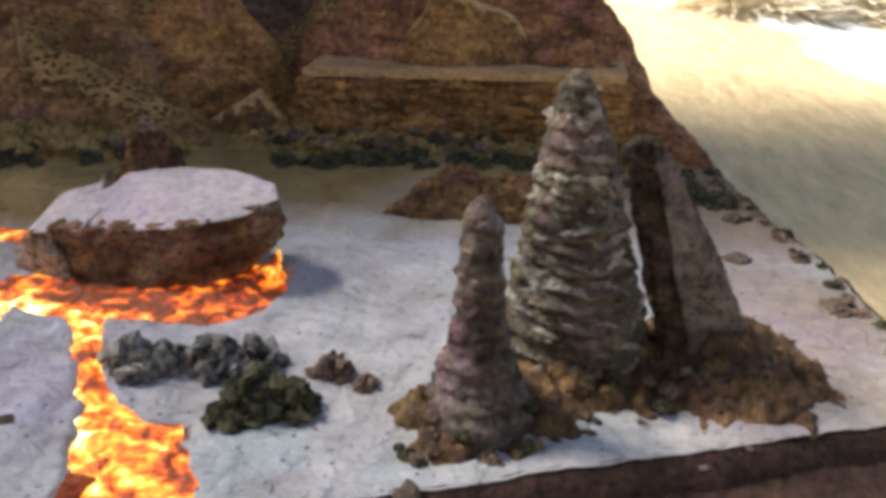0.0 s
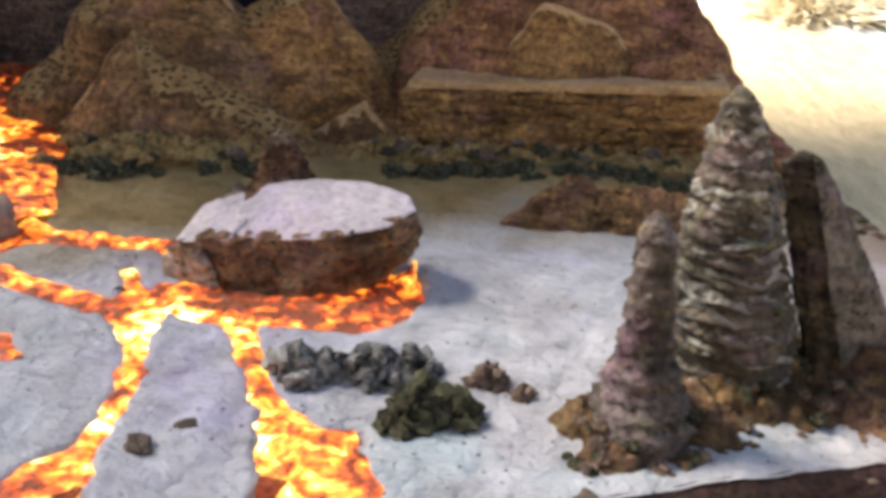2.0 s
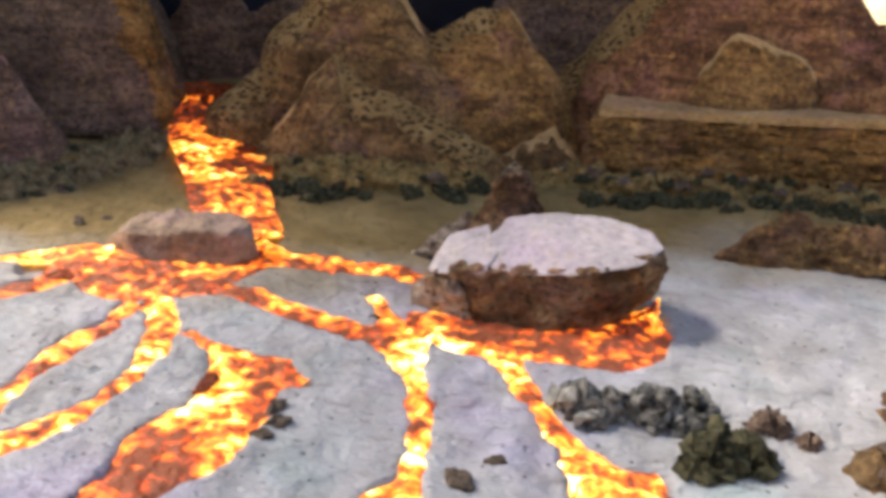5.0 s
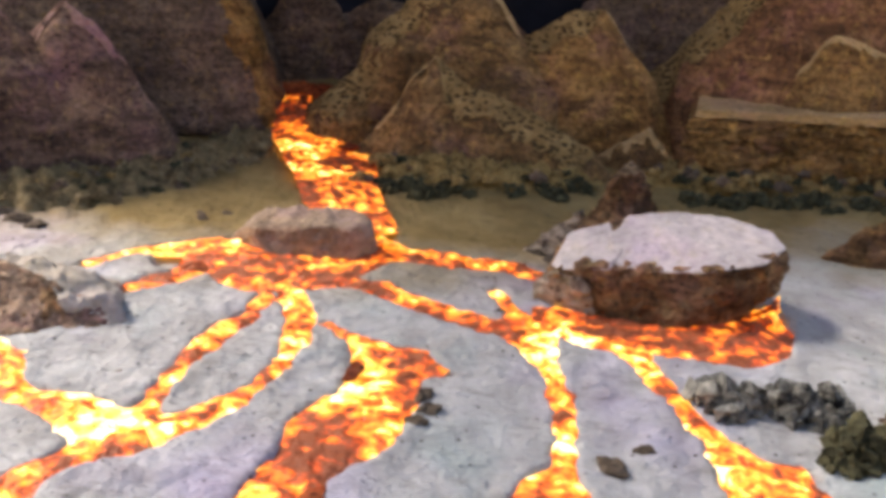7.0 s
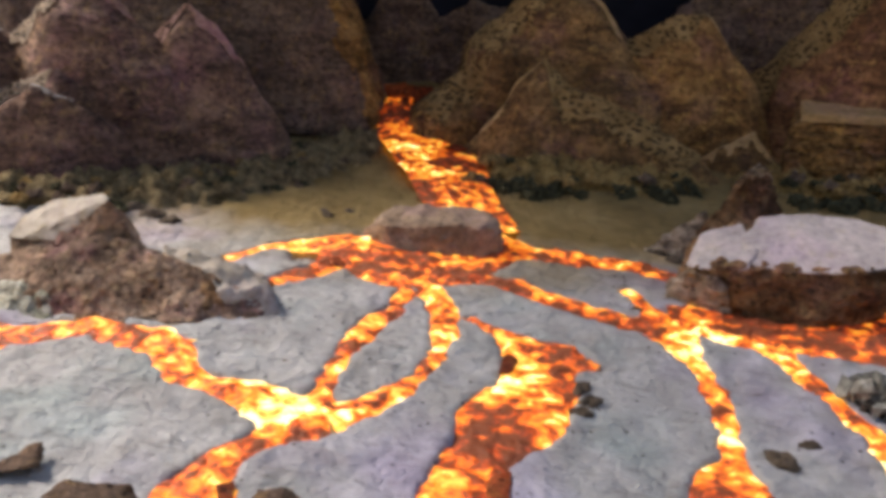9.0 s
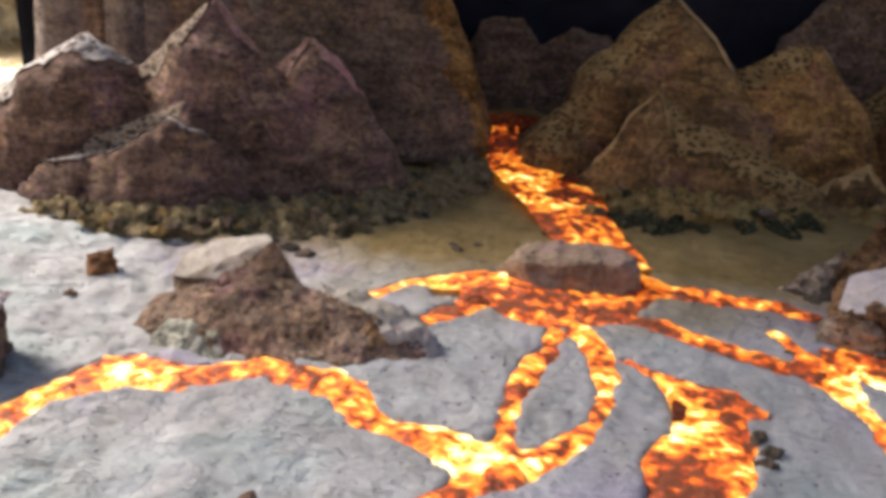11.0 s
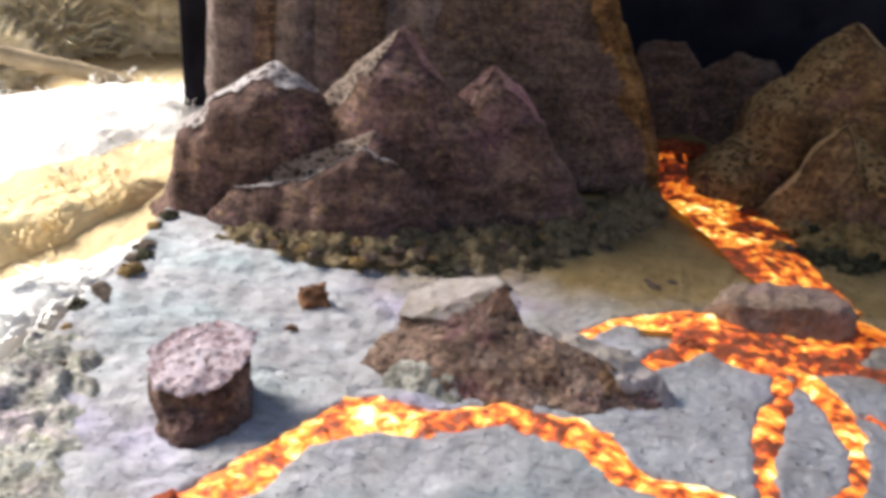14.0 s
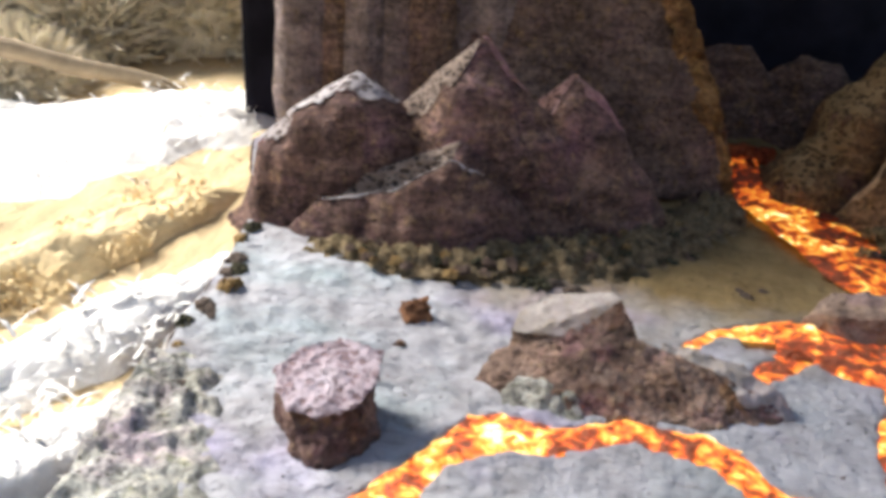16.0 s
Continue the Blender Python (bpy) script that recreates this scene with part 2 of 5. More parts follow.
SAND = make_sand()
ROCK = make_rock("brown_rock", (0.077, 0.035, 0.012), (0.297, 0.155, 0.058), (0.550, 0.323, 0.132), (0.319, 0.147, 0.120), (0.572, 0.333, 0.104))
ROCK_RED = make_rock("red_rock", (0.053, 0.028, 0.016), (0.191, 0.108, 0.061), (0.403, 0.270, 0.162), (0.286, 0.145, 0.135), (0.360, 0.240, 0.117))
ROCK_DARK = make_rock("dark_rock", (0.068, 0.044, 0.034), (0.170, 0.112, 0.085), (0.29, 0.20, 0.15), (0.20, 0.115, 0.13), (0.30, 0.19, 0.09))
ROCK_GREY = make_rock("grey_crust", (0.16, 0.125, 0.105), (0.36, 0.30, 0.26), (0.54, 0.48, 0.43), (0.40, 0.27, 0.32), (0.22, 0.19, 0.12))
PALE = make_rock("pale_crust", (0.34, 0.30, 0.315), (0.43, 0.385, 0.41), (0.53, 0.49, 0.505), (0.50, 0.39, 0.52), (0.40, 0.35, 0.31), 0.1, 0.35)
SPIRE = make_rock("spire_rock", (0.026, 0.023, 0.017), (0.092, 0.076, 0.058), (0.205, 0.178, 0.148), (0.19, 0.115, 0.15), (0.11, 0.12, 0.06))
SPIRE_LIT = make_rock("spire_ledge", (0.075, 0.070, 0.058), (0.235, 0.225, 0.205), (0.50, 0.49, 0.47), (0.34, 0.24, 0.32), (0.15, 0.18, 0.10))
# ochre rock lightened to stand for light on edges and crests
OCHRE_LIT = make_rock("ochre_lit_edge", (0.308, 0.186, 0.088), (0.484, 0.304, 0.148), (0.616, 0.421, 0.232), (0.484, 0.284, 0.208), (0.550, 0.363, 0.152), 0.2, 0.5)
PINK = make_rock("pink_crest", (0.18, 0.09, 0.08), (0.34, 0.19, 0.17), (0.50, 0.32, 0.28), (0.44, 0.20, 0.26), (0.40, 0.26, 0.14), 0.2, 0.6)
RUBBLE = make_rock("pale_rubble", (0.20, 0.20, 0.165), (0.45, 0.455, 0.41), (0.70, 0.70, 0.65), (0.55, 0.42, 0.52), (0.26, 0.27, 0.17))
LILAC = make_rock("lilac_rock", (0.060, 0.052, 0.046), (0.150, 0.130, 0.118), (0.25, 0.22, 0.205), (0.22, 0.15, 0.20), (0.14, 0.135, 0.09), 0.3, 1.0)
TAN_CRUST = make_rock("tan_crust", (0.27, 0.235, 0.21), (0.37, 0.33, 0.30), (0.47, 0.43, 0.39), (0.40, 0.32, 0.36), (0.36, 0.31, 0.24), 0.1, 0.35)
RUST = make_rock("rust_rock", (0.066, 0.028, 0.014), (0.248, 0.116, 0.058), (0.473, 0.245, 0.124), (0.363, 0.147, 0.152), (0.473, 0.255, 0.096))
UMBER = make_rock("umber_rock", (0.057, 0.029, 0.013), (0.209, 0.116, 0.050), (0.407, 0.240, 0.110), (0.242, 0.118, 0.120), (0.462, 0.274, 0.096))
# foam skin for crests, lightened as if light raked it
SPECK_LIT = make_speck("lit_pitted_skin", (0.12, 0.09, 0.08), (0.54, 0.48, 0.47), (0.78, 0.73, 0.72))
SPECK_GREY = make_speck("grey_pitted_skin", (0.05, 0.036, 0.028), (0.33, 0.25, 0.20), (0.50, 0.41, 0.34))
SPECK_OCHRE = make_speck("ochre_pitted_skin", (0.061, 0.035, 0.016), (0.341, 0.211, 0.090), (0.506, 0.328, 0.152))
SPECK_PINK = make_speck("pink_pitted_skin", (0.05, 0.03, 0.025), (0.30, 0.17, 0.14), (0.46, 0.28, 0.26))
OUTCROP = make_rock("outcrop_rock", (0.075, 0.045, 0.032), (0.27, 0.18, 0.135), (0.50, 0.38, 0.31), (0.46, 0.20, 0.27), (0.36, 0.25, 0.15), 0.4, 1.0)
SMALL_SPIRE = make_rock("pink_spire_rock", (0.040, 0.034, 0.030), (0.135, 0.108, 0.098), (0.29, 0.24, 0.235), (0.40, 0.21, 0.33), (0.15, 0.14, 0.08))
MOSS = make_moss("ochre_moss_gravel", (0.060, 0.039, 0.016), (0.29, 0.185, 0.070), (0.47, 0.315, 0.130), (0.64, 0.46, 0.21))
MOSS_DULL = make_moss("brown_moss_gravel", (0.050, 0.038, 0.024), (0.20, 0.145, 0.082), (0.33, 0.25, 0.145), (0.48, 0.38, 0.24))
CRUMB_DARK = make_crumbs("dark_crumbs", (0.016, 0.016, 0.009), (0.125, 0.115, 0.065))
CRUMB_GREY = make_crumbs("grey_crumbs", (0.014, 0.012, 0.012), (0.42, 0.41, 0.38))
CRUMB_OCHRE = make_crumbs("ochre_crumbs", (0.143, 0.090, 0.034), (0.528, 0.353, 0.152))
CAP = make_rock("cap_stone", (0.16, 0.105, 0.075), (0.29, 0.205, 0.155), (0.41, 0.31, 0.25), (0.36, 0.23, 0.24), (0.33, 0.24, 0.14), 0.2, 0.6)
CLIFF = make_rock("cliff_stone", (0.075, 0.058, 0.055), (0.20, 0.158, 0.150), (0.34, 0.28, 0.265), (0.27, 0.18, 0.20), (0.24, 0.18, 0.12), 0.1, 0.8)
MAUVE = make_rock("mauve_brown_rock", (0.058, 0.034, 0.027), (0.190, 0.116, 0.094), (0.37, 0.25, 0.20), (0.29, 0.145, 0.19), (0.36, 0.23, 0.13))
PURPLE = make_rock("purple_brown_rock", (0.055, 0.032, 0.026), (0.165, 0.098, 0.082), (0.32, 0.21, 0.17), (0.24, 0.125, 0.17), (0.32, 0.21, 0.12))
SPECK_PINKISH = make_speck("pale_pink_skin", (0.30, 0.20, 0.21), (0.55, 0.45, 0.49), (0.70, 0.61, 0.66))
MOUND = make_rock("mound_earth", (0.036, 0.021, 0.011), (0.111, 0.065, 0.032), (0.233, 0.149, 0.072), (0.170, 0.082, 0.072), (0.244, 0.163, 0.059), 0.2)
CRUMB_BLACK = make_crumbs("black_brown_crumbs", (0.030, 0.022, 0.017), (0.20, 0.15, 0.115))
CRUMB_BROWN = make_crumbs("brown_crumbs", (0.07, 0.045, 0.035), (0.28, 0.20, 0.15))
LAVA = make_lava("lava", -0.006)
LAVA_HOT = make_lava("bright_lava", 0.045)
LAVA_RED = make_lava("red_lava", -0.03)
CRUST = make_rock("lava_crust", (0.12, 0.02, 0.008), (0.30, 0.055, 0.018), (0.46, 0.14, 0.05), (0.25, 0.06, 0.03), (0.42, 0.15, 0.04))
CLOTH = make_cloth()
EARTH = make_rock("brown_earth", (0.024, 0.012, 0.009), (0.050, 0.026, 0.019), (0.080, 0.045, 0.033), (0.066, 0.030, 0.036), (0.06, 0.033, 0.02))
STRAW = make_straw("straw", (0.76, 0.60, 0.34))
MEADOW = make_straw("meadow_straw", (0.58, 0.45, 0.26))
# near-white stands for glaring sunlight on the straw
SUNLIT_STRAW = make_straw("sunlit_straw", (0.93, 0.91, 0.86))

SHRUB = make_straw("shrub", (0.94, 0.85, 0.66))
BRANCH = make_straw("branch_wood", (0.42, 0.33, 0.22))
# for the added light-blocking boards out of view
BOARD = make_straw("light_blocker_board", (0.22, 0.18, 0.14))

# ---- lava streams: (x, y, half width) along each ----
STREAMS = {
    "hub": [(-0.653, 0.678, 0.033), (-0.610, 0.681, 0.036), (-0.575, 0.668, 0.044), (-0.541, 0.682, 0.042), (-0.510, 0.699, 0.035), (-0.486, 0.740, 0.028)],
    "back_right": [(-0.498, 0.746, 0.035), (-0.456, 0.739, 0.019), (-0.395, 0.736, 0.015), (-0.352, 0.739, 0.016), (-0.318, 0.717, 0.013)],
    "mid_right": [(-0.539, 0.668, 0.034), (-0.482, 0.663, 0.013), (-0.438, 0.646, 0.016), (-0.398, 0.629, 0.016), (-0.360, 0.614, 0.014), (-0.331, 0.597, 0.014)],
    "slab_front": [(-0.359, 0.610, 0.015), (-0.321, 0.620, 0.017), (-0.276, 0.610, 0.016), (-0.247, 0.599, 0.017), (-0.233, 0.570, 0.011), (-0.223, 0.538, 0.009), (-0.206, 0.502, 0.009), (-0.189, 0.463, 0.012), (-0.172, 0.426, 0.022)],
    "right_front": [(-0.361, 0.684, 0.007), (-0.342, 0.643, 0.007), (-0.328, 0.609, 0.024), (-0.311, 0.561, 0.012), (-0.297, 0.513, 0.009), (-0.292, 0.460, 0.009), (-0.293, 0.423, 0.010), (-0.296, 0.400, 0.022), (-0.298, 0.381, 0.026), (-0.301, 0.338, 0.027)],
    "fork": [(-0.229, 0.556, 0.009), (-0.213, 0.519, 0.008), (-0.200, 0.491, 0.008), (-0.181, 0.466, 0.012), (-0.164, 0.438, 0.028), (-0.155, 0.416, 0.034), (-0.149, 0.391, 0.037), (-0.144, 0.374, 0.036)],
    "fork_arm": [(-0.175, 0.450, 0.017), (-0.156, 0.451, 0.016), (-0.136, 0.456, 0.010)],
    "centre_fan": [(-0.490, 0.584, 0.004), (-0.464, 0.565, 0.008), (-0.433, 0.539, 0.026), (-0.426, 0.508, 0.030), (-0.427, 0.474, 0.032), (-0.438, 0.434, 0.040), (-0.444, 0.408, 0.030), (-0.453, 0.376, 0.026), (-0.454, 0.341, 0.028), (-0.455, 0.296, 0.029)],
    "fan_spur": [(-0.452, 0.562, 0.008), (-0.420, 0.545, 0.021), (-0.398, 0.532, 0.015), (-0.382, 0.526, 0.005)],
    "loop_left": [(-0.561, 0.656, 0.012), (-0.555, 0.599, 0.009), (-0.567, 0.541, 0.013), (-0.572, 0.500, 0.011), (-0.574, 0.462, 0.008), (-0.572, 0.434, 0.009), (-0.567, 0.403, 0.017)],
    "loop_right": [(-0.549, 0.650, 0.012), (-0.519, 0.602, 0.014), (-0.507, 0.557, 0.013), (-0.505, 0.521, 0.008), (-0.508, 0.486, 0.007), (-0.519, 0.453, 0.009), (-0.538, 0.423, 0.014), (-0.560, 0.402, 0.020)],
    "left_stream": [(-0.837, 0.441, 0.018), (-0.804, 0.449, 0.016), (-0.770, 0.472, 0.018), (-0.730, 0.464, 0.020), (-0.698, 0.455, 0.020), (-0.672, 0.425, 0.014), (-0.632, 0.417, 0.016), (-0.599, 0.406, 0.024), (-0.573, 0.397, 0.029)],
    "left_front": [(-0.555, 0.396, 0.014), (-0.575, 0.385, 0.016), (-0.587, 0.365, 0.014), (-0.603, 0.344, 0.013), (-0.607, 0.324, 0.019), (-0.606, 0.303, 0.025), (-0.604, 0.255, 0.027)],
    "tip_a": [(-0.612, 0.709, 0.028), (-0.659, 0.699, 0.019), (-0.704, 0.682, 0.010), (-0.734, 0.639, 0.007)],
    "side_fall": [(-0.590, 0.975, 0.016), (-0.566, 1.000, 0.011), (-0.549, 1.025, 0.006)],
    "tip_b": [(-0.602, 0.679, 0.025), (-0.632, 0.654, 0.017), (-0.650, 0.628, 0.016), (-0.671, 0.596, 0.014)],
    "far_left": [(-0.759, 0.472, 0.014), (-0.806, 0.445, 0.011), (-0.838, 0.431, 0.021), (-0.865, 0.434, 0.029), (-0.891, 0.406, 0.020), (-0.908, 0.369, 0.017), (-0.923, 0.333, 0.020), (-0.938, 0.295, 0.022), (-0.95, 0.25, 0.024)],
    "slab_pool": [(-0.325, 0.632, 0.022), (-0.278, 0.634, 0.034), (-0.227, 0.624, 0.036), (-0.183, 0.620, 0.038), (-0.154, 0.632, 0.042), (-0.142, 0.655, 0.036), (-0.132, 0.690, 0.020)],
}
# the lava fall: (x, y, half width, height)
FALL = [(-0.697, 1.150, 0.024, 0.058), (-0.693, 1.130, 0.023, 0.050), (-0.679, 1.078, 0.021, 0.038), (-0.659, 1.032, 0.024, 0.031), (-0.617, 1.000, 0.047, 0.029), (-0.586, 0.955, 0.049, 0.026), (-0.564, 0.895, 0.042, 0.022), (-0.543, 0.850, 0.041, 0.018), (-0.510, 0.812, 0.026, 0.014), (-0.487, 0.778, 0.018, 0.012)]


def curve_rows(rows, step=0.006):
    """A smooth line through the rows, in short steps."""
    r = np.array(rows, float)
    p = np.vstack([2 * r[0] - r[1], r, 2 * r[-1] - r[-2]])
    out = []
    for i in range(1, len(p) - 2):
        m = max(2, int(np.linalg.norm(p[i + 1, :2] - p[i, :2]) / step))
        for t in np.linspace(0, 1, m, endpoint=False):
            out.append(0.5 * (2 * p[i] + (p[i + 1] - p[i - 1]) * t + (2 * p[i - 1] - 5 * p[i] + 4 * p[i + 1] - p[i + 2]) * t * t + (3 * p[i] - p[i - 1] - 3 * p[i + 1] + p[i + 2]) * t ** 3))
    out.append(r[-1])
    return np.array(out)


PATHS = {k: curve_rows(v) for k, v in STREAMS.items()}
FALL_PATH = curve_rows(FALL)


def bed(x, y):
    """The sand's height away from the lava."""
    x, y = np.asarray(x, float), np.asarray(y, float)
    z = 0.012 + 0.012 * smoothstep(0.84, 1.0, y) + 0.042 * smoothstep(0.96, 1.18, y) * np.exp(-((x + 0.68) / 0.10) ** 2)
    z = z + 0.010 * smoothstep(-0.75, -1.15, x) * smoothstep(0.35, 0.6, y)
    return z


def wave(x, y):
    return 0.004 * np.sin(9 * x + 3 * y + 1) * np.sin(11 * y - 4 * x) + 0.002 * np.sin(31 * x + 11 * y) * np.sin(27 * y - 9 * x + 2)


LEFT = [(-1.10, 0.10), (-1.125, 0.255), (-1.152, 0.35), (-1.178, 0.469), (-1.193, 0.537), (-1.214, 0.633), (-1.262, 0.775), (-1.40, 1.05), (-1.46, 1.42)]
RIGHT = [(0.335, 0.505), (0.382, 0.62), (0.379, 0.733), (0.368, 0.844), (0.348, 0.966), (0.337, 1.125), (0.33, 1.42)]


def build_ground():
    ys = np.arange(0.06, 1.421, 0.0045)
    us = np.linspace(0, 1, 400)
    lx = np.interp(ys, [p[1] for p in LEFT], [p[0] for p in LEFT])
    rx = np.interp(ys, [p[1] for p in RIGHT], [p[0] for p in RIGHT])
    # the front edge slants: rows are squeezed towards it
    X = lx[:, None] + (rx - lx)[:, None] * us[None, :]
    front = np.interp(X, [-1.10, -0.6, 0.03, 0.18, 0.335], [0.10, 0.235, 0.415, 0.455, 0.505])
    v = (ys - ys[0]) / (ys[-1] - ys[0])
    Y = front + (1.42 - front) * v[:, None]
    lx = np.interp(Y, [p[1] for p in LEFT], [p[0] for p in LEFT])
    rx = np.interp(Y, [p[1] for p in RIGHT], [p[0] for p in RIGHT])
    X = lx + (rx - lx) * us[None, :]
    Z = bed(X, Y) + wave(X, Y)
    P = np.stack([X.ravel(), Y.ravel()], 1)
    gap = np.full(len(P), 9.0)
    wob = np.array([0.004 * noise.noise(Vector((p[0] * 60, p[1] * 60, 0))) + 0.002 * noise.noise(Vector((p[0] * 170, p[1] * 170, 4))) for p in P])
    for path in list(PATHS.values()) + [FALL_PATH]:
        lo, hi = path[:, :2].min(0) - 0.07, path[:, :2].max(0) + 0.07
        near = np.where(((P > lo) & (P < hi)).all(1))[0]
        d = np.full(len(near), 9.0)
        for x, y, w, *_ in path:
            d = np.minimum(d, np.hypot(P[near, 0] - x, P[near, 1] - y) - max(0.0045, w - 0.0035))
        gap[near] = np.minimum(gap[near], d)
    gap = gap + wob
    Z = Z.ravel() - 0.007 * (1 - smoothstep(-0.003, 0.003, gap)) + 0.0006 * np.exp(-((gap - 0.006) / 0.005) ** 2)
    rough = np.array([0.0022 * noise.noise(Vector((p[0] * 28, p[1] * 28, 2))) + 0.0012 * noise.noise(Vector((p[0] * 90, p[1] * 90, 7))) for p in P])
    lumpy = np.array([noise.noise(Vector((p[0] * 48, p[1] * 75, 11))) for p in P])
    Z = Z + rough + 0.0030 * lumpy * (0.35 + smoothstep(-0.62, -0.95, P[:, 0]))
    ny, nx = X.shape
    verts = [(float(a), float(b), float(c)) for (a, b), c in zip(P, Z)]
    faces = [(j * nx + i, j * nx + i + 1, (j + 1) * nx + i + 1, (j + 1) * nx + i) for j in range(ny - 1) for i in range(nx - 1)]
    me = bpy.data.meshes.new("ground")
    me.from_pydata(verts, [], faces)
    me.materials.append(SAND)
    me.polygons.foreach_set("use_smooth", [True] * len(faces))
    ob = tagged(new("ground", me), "pale grey sand of the model landscape, cracked open by lava", "ground", kind="structure")
    return ob, X, Y, Z.reshape(X.shape)


ground, GX, GY, GZ = build_ground()


def ground_z(x, y):
    i = np.argmin((GX - x) ** 2 + (GY - y) ** 2)
    return float(GZ.ravel()[i])


def build_skirt():
    """The earthen side of the base below the sand's rim."""
    rim = [(GX[j, 0], GY[j, 0], GZ[j, 0]) for j in range(GX.shape[0] - 1, 0, -2)] + [(GX[0, i], GY[0, i], GZ[0, i]) for i in range(0, GX.shape[1], 2)] + [(GX[j, -1], GY[j, -1], GZ[j, -1]) for j in range(0, GX.shape[0], 2)]
    bm = bmesh.new()
    cx, cy = -0.45, 0.8
    cols = []
    for x, y, z in rim:
        d = Vector((x - cx, y - cy, 0)).normalized()
        col = []
        for k, (out, dz) in enumerate(((-0.004, 0.0), (0.010, -0.006), (0.026, -0.028), (0.034, -0.07), (0.036, -0.12))):
            q = Vector((x, y, z + dz)) + d * (out * (0.35 if x < -0.9 else 1.0) + (0.008 * fract((x, y, dz), 0.03, 3, 2) if k else 0))
            col.append(bm.verts.new(q))
        cols.append(col)
    for a, b in zip(cols, cols[1:]):
        for k in range(4):
            bm.faces.new((a[k], b[k], b[k + 1], a[k + 1]))
    bmesh.ops.recalc_face_normals(bm, faces=bm.faces[:])
    thing("base_rim", bm, EARTH, "crumbling brown earth rim round the model's base", "rim", kind="structure")


build_skirt()


def front_ledge():
    """The dark earth-brown ledge below the sand's front edge."""
    bm = bmesh.new()
    rows = []
    for i in range(0, GX.shape[1], 4):
        x, y, z = GX[0, i], GY[0, i], GZ[0, i]
        rows.append([bm.verts.new((x + 0.12 * out, y - out, z - drop + 0.004 * fract((x, out, 0), 0.04, 3, 4))) for out, drop in ((0.0, 0.016), (0.03, 0.022), (0.06, 0.027), (0.10, 0.032), (0.14, 0.036), (0.15, 0.14))])
    for a, b in zip(rows, rows[1:]):
        for k in range(5):
            bm.faces.new((a[k], a[k + 1], b[k + 1], b[k]))
    bmesh.ops.recalc_face_normals(bm, faces=bm.faces[:])
    thing("front_ledge", bm, EARTH, "dark brown earthen ledge before the model's front edge", "ledge", kind="structure")


front_ledge()


def build_stream(path, name, label, lift=-0.0025, seed=0, material=None):
    bm = bmesh.new()
    across = 9
    rows = []
    for i, r in enumerate(path):
        a, b = path[max(0, i - 1)], path[min(len(path) - 1, i + 1)]
        t = Vector((b[0] - a[0], b[1] - a[1], 0)).normalized()
        side = Vector((-t.y, t.x, 0))
        w = r[2] + 0.003
        row = []
        for k in range(across):
            u = k / (across - 1) * 2 - 1
            x, y = r[0] + side.x * u * w, r[1] + side.y * u * w
            base = float(bed(x, y) + wave(x, y)) if len(r) < 4 else max(float(r[3]), float(bed(x, y)) + 0.0)
            z = base + lift + 0.0035 * fract((x, y, 0), 0.02, 3, seed) + 0.0025 * (1 - u * u)
            row.append(bm.verts.new((x, y, z)))
        rows.append(row)
    for a, b in zip(rows, rows[1:]):
        for k in range(across - 1):
            bm.faces.new((a[k], a[k + 1], b[k + 1], b[k]))
    bmesh.ops.recalc_face_normals(bm, faces=bm.faces[:])
    if sum(f.normal.z for f in bm.faces) < 0:
        bmesh.ops.reverse_faces(bm, faces=bm.faces[:])
    ob = thing(name, bm, material or LAVA, label, "lava stream", "lava streams")
    rng = random.Random(len(path) + seed)
    i = rng.randint(1, 6)
    while i < len(path) - 6:
        run, side_sign = rng.randint(4, 9), rng.choice((-1, 1))
        if min(r[2] for r in path[i:i + run]) < 0.021:
            i += run
            continue
        bits = path[i:i + run]
        cb = bmesh.new()
        low, top = [], []
        for m, r in enumerate(bits):
            a, b = path[i + m - 1], path[min(len(path) - 1, i + m + 1)]
            t = Vector((b[0] - a[0], b[1] - a[1], 0)).normalized()
            s = Vector((-t.y, t.x, 0)) * side_sign
            ww = max(0.0045, r[2] - 0.002)
            fat = math.sin(math.pi * (m + 0.5) / len(bits)) * 0.45 + 0.05
            for dest, u in ((low, 1.0), (top, 1.0 - fat * rng.uniform(0.7, 1.2))):
                x, y = r[0] + s.x * u * ww, r[1] + s.y * u * ww
                z = (float(bed(x, y) + wave(x, y)) if len(r) < 4 else max(float(r[3]), float(bed(x, y)))) + lift + 0.0035
                dest.append(cb.verts.new((x, y, z + rng.uniform(-0.001, 0.0015))))
        for m in range(len(bits) - 1):
            cb.faces.new((low[m], low[m + 1], top[m + 1], top[m]))
        bmesh.ops.recalc_face_normals(cb, faces=cb.faces[:])
        bmesh.ops.solidify(cb, geom=cb.faces[:], thickness=0.0025)
        part("crust", cb, CRUST, ob, "dark red cooling crust", False)
        i += run + rng.randint(16, 40)
    return ob


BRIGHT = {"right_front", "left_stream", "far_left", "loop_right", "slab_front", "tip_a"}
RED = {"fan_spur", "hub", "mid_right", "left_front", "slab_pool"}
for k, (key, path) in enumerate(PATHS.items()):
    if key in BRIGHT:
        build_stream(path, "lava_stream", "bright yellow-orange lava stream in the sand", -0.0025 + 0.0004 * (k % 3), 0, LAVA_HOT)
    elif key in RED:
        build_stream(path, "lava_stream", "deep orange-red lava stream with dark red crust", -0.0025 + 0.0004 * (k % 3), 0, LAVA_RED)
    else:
        build_stream(path, "lava_stream", "orange painted lava stream with added glow and dark red crust in the sand", -0.0025 + 0.0004 * (k % 3))
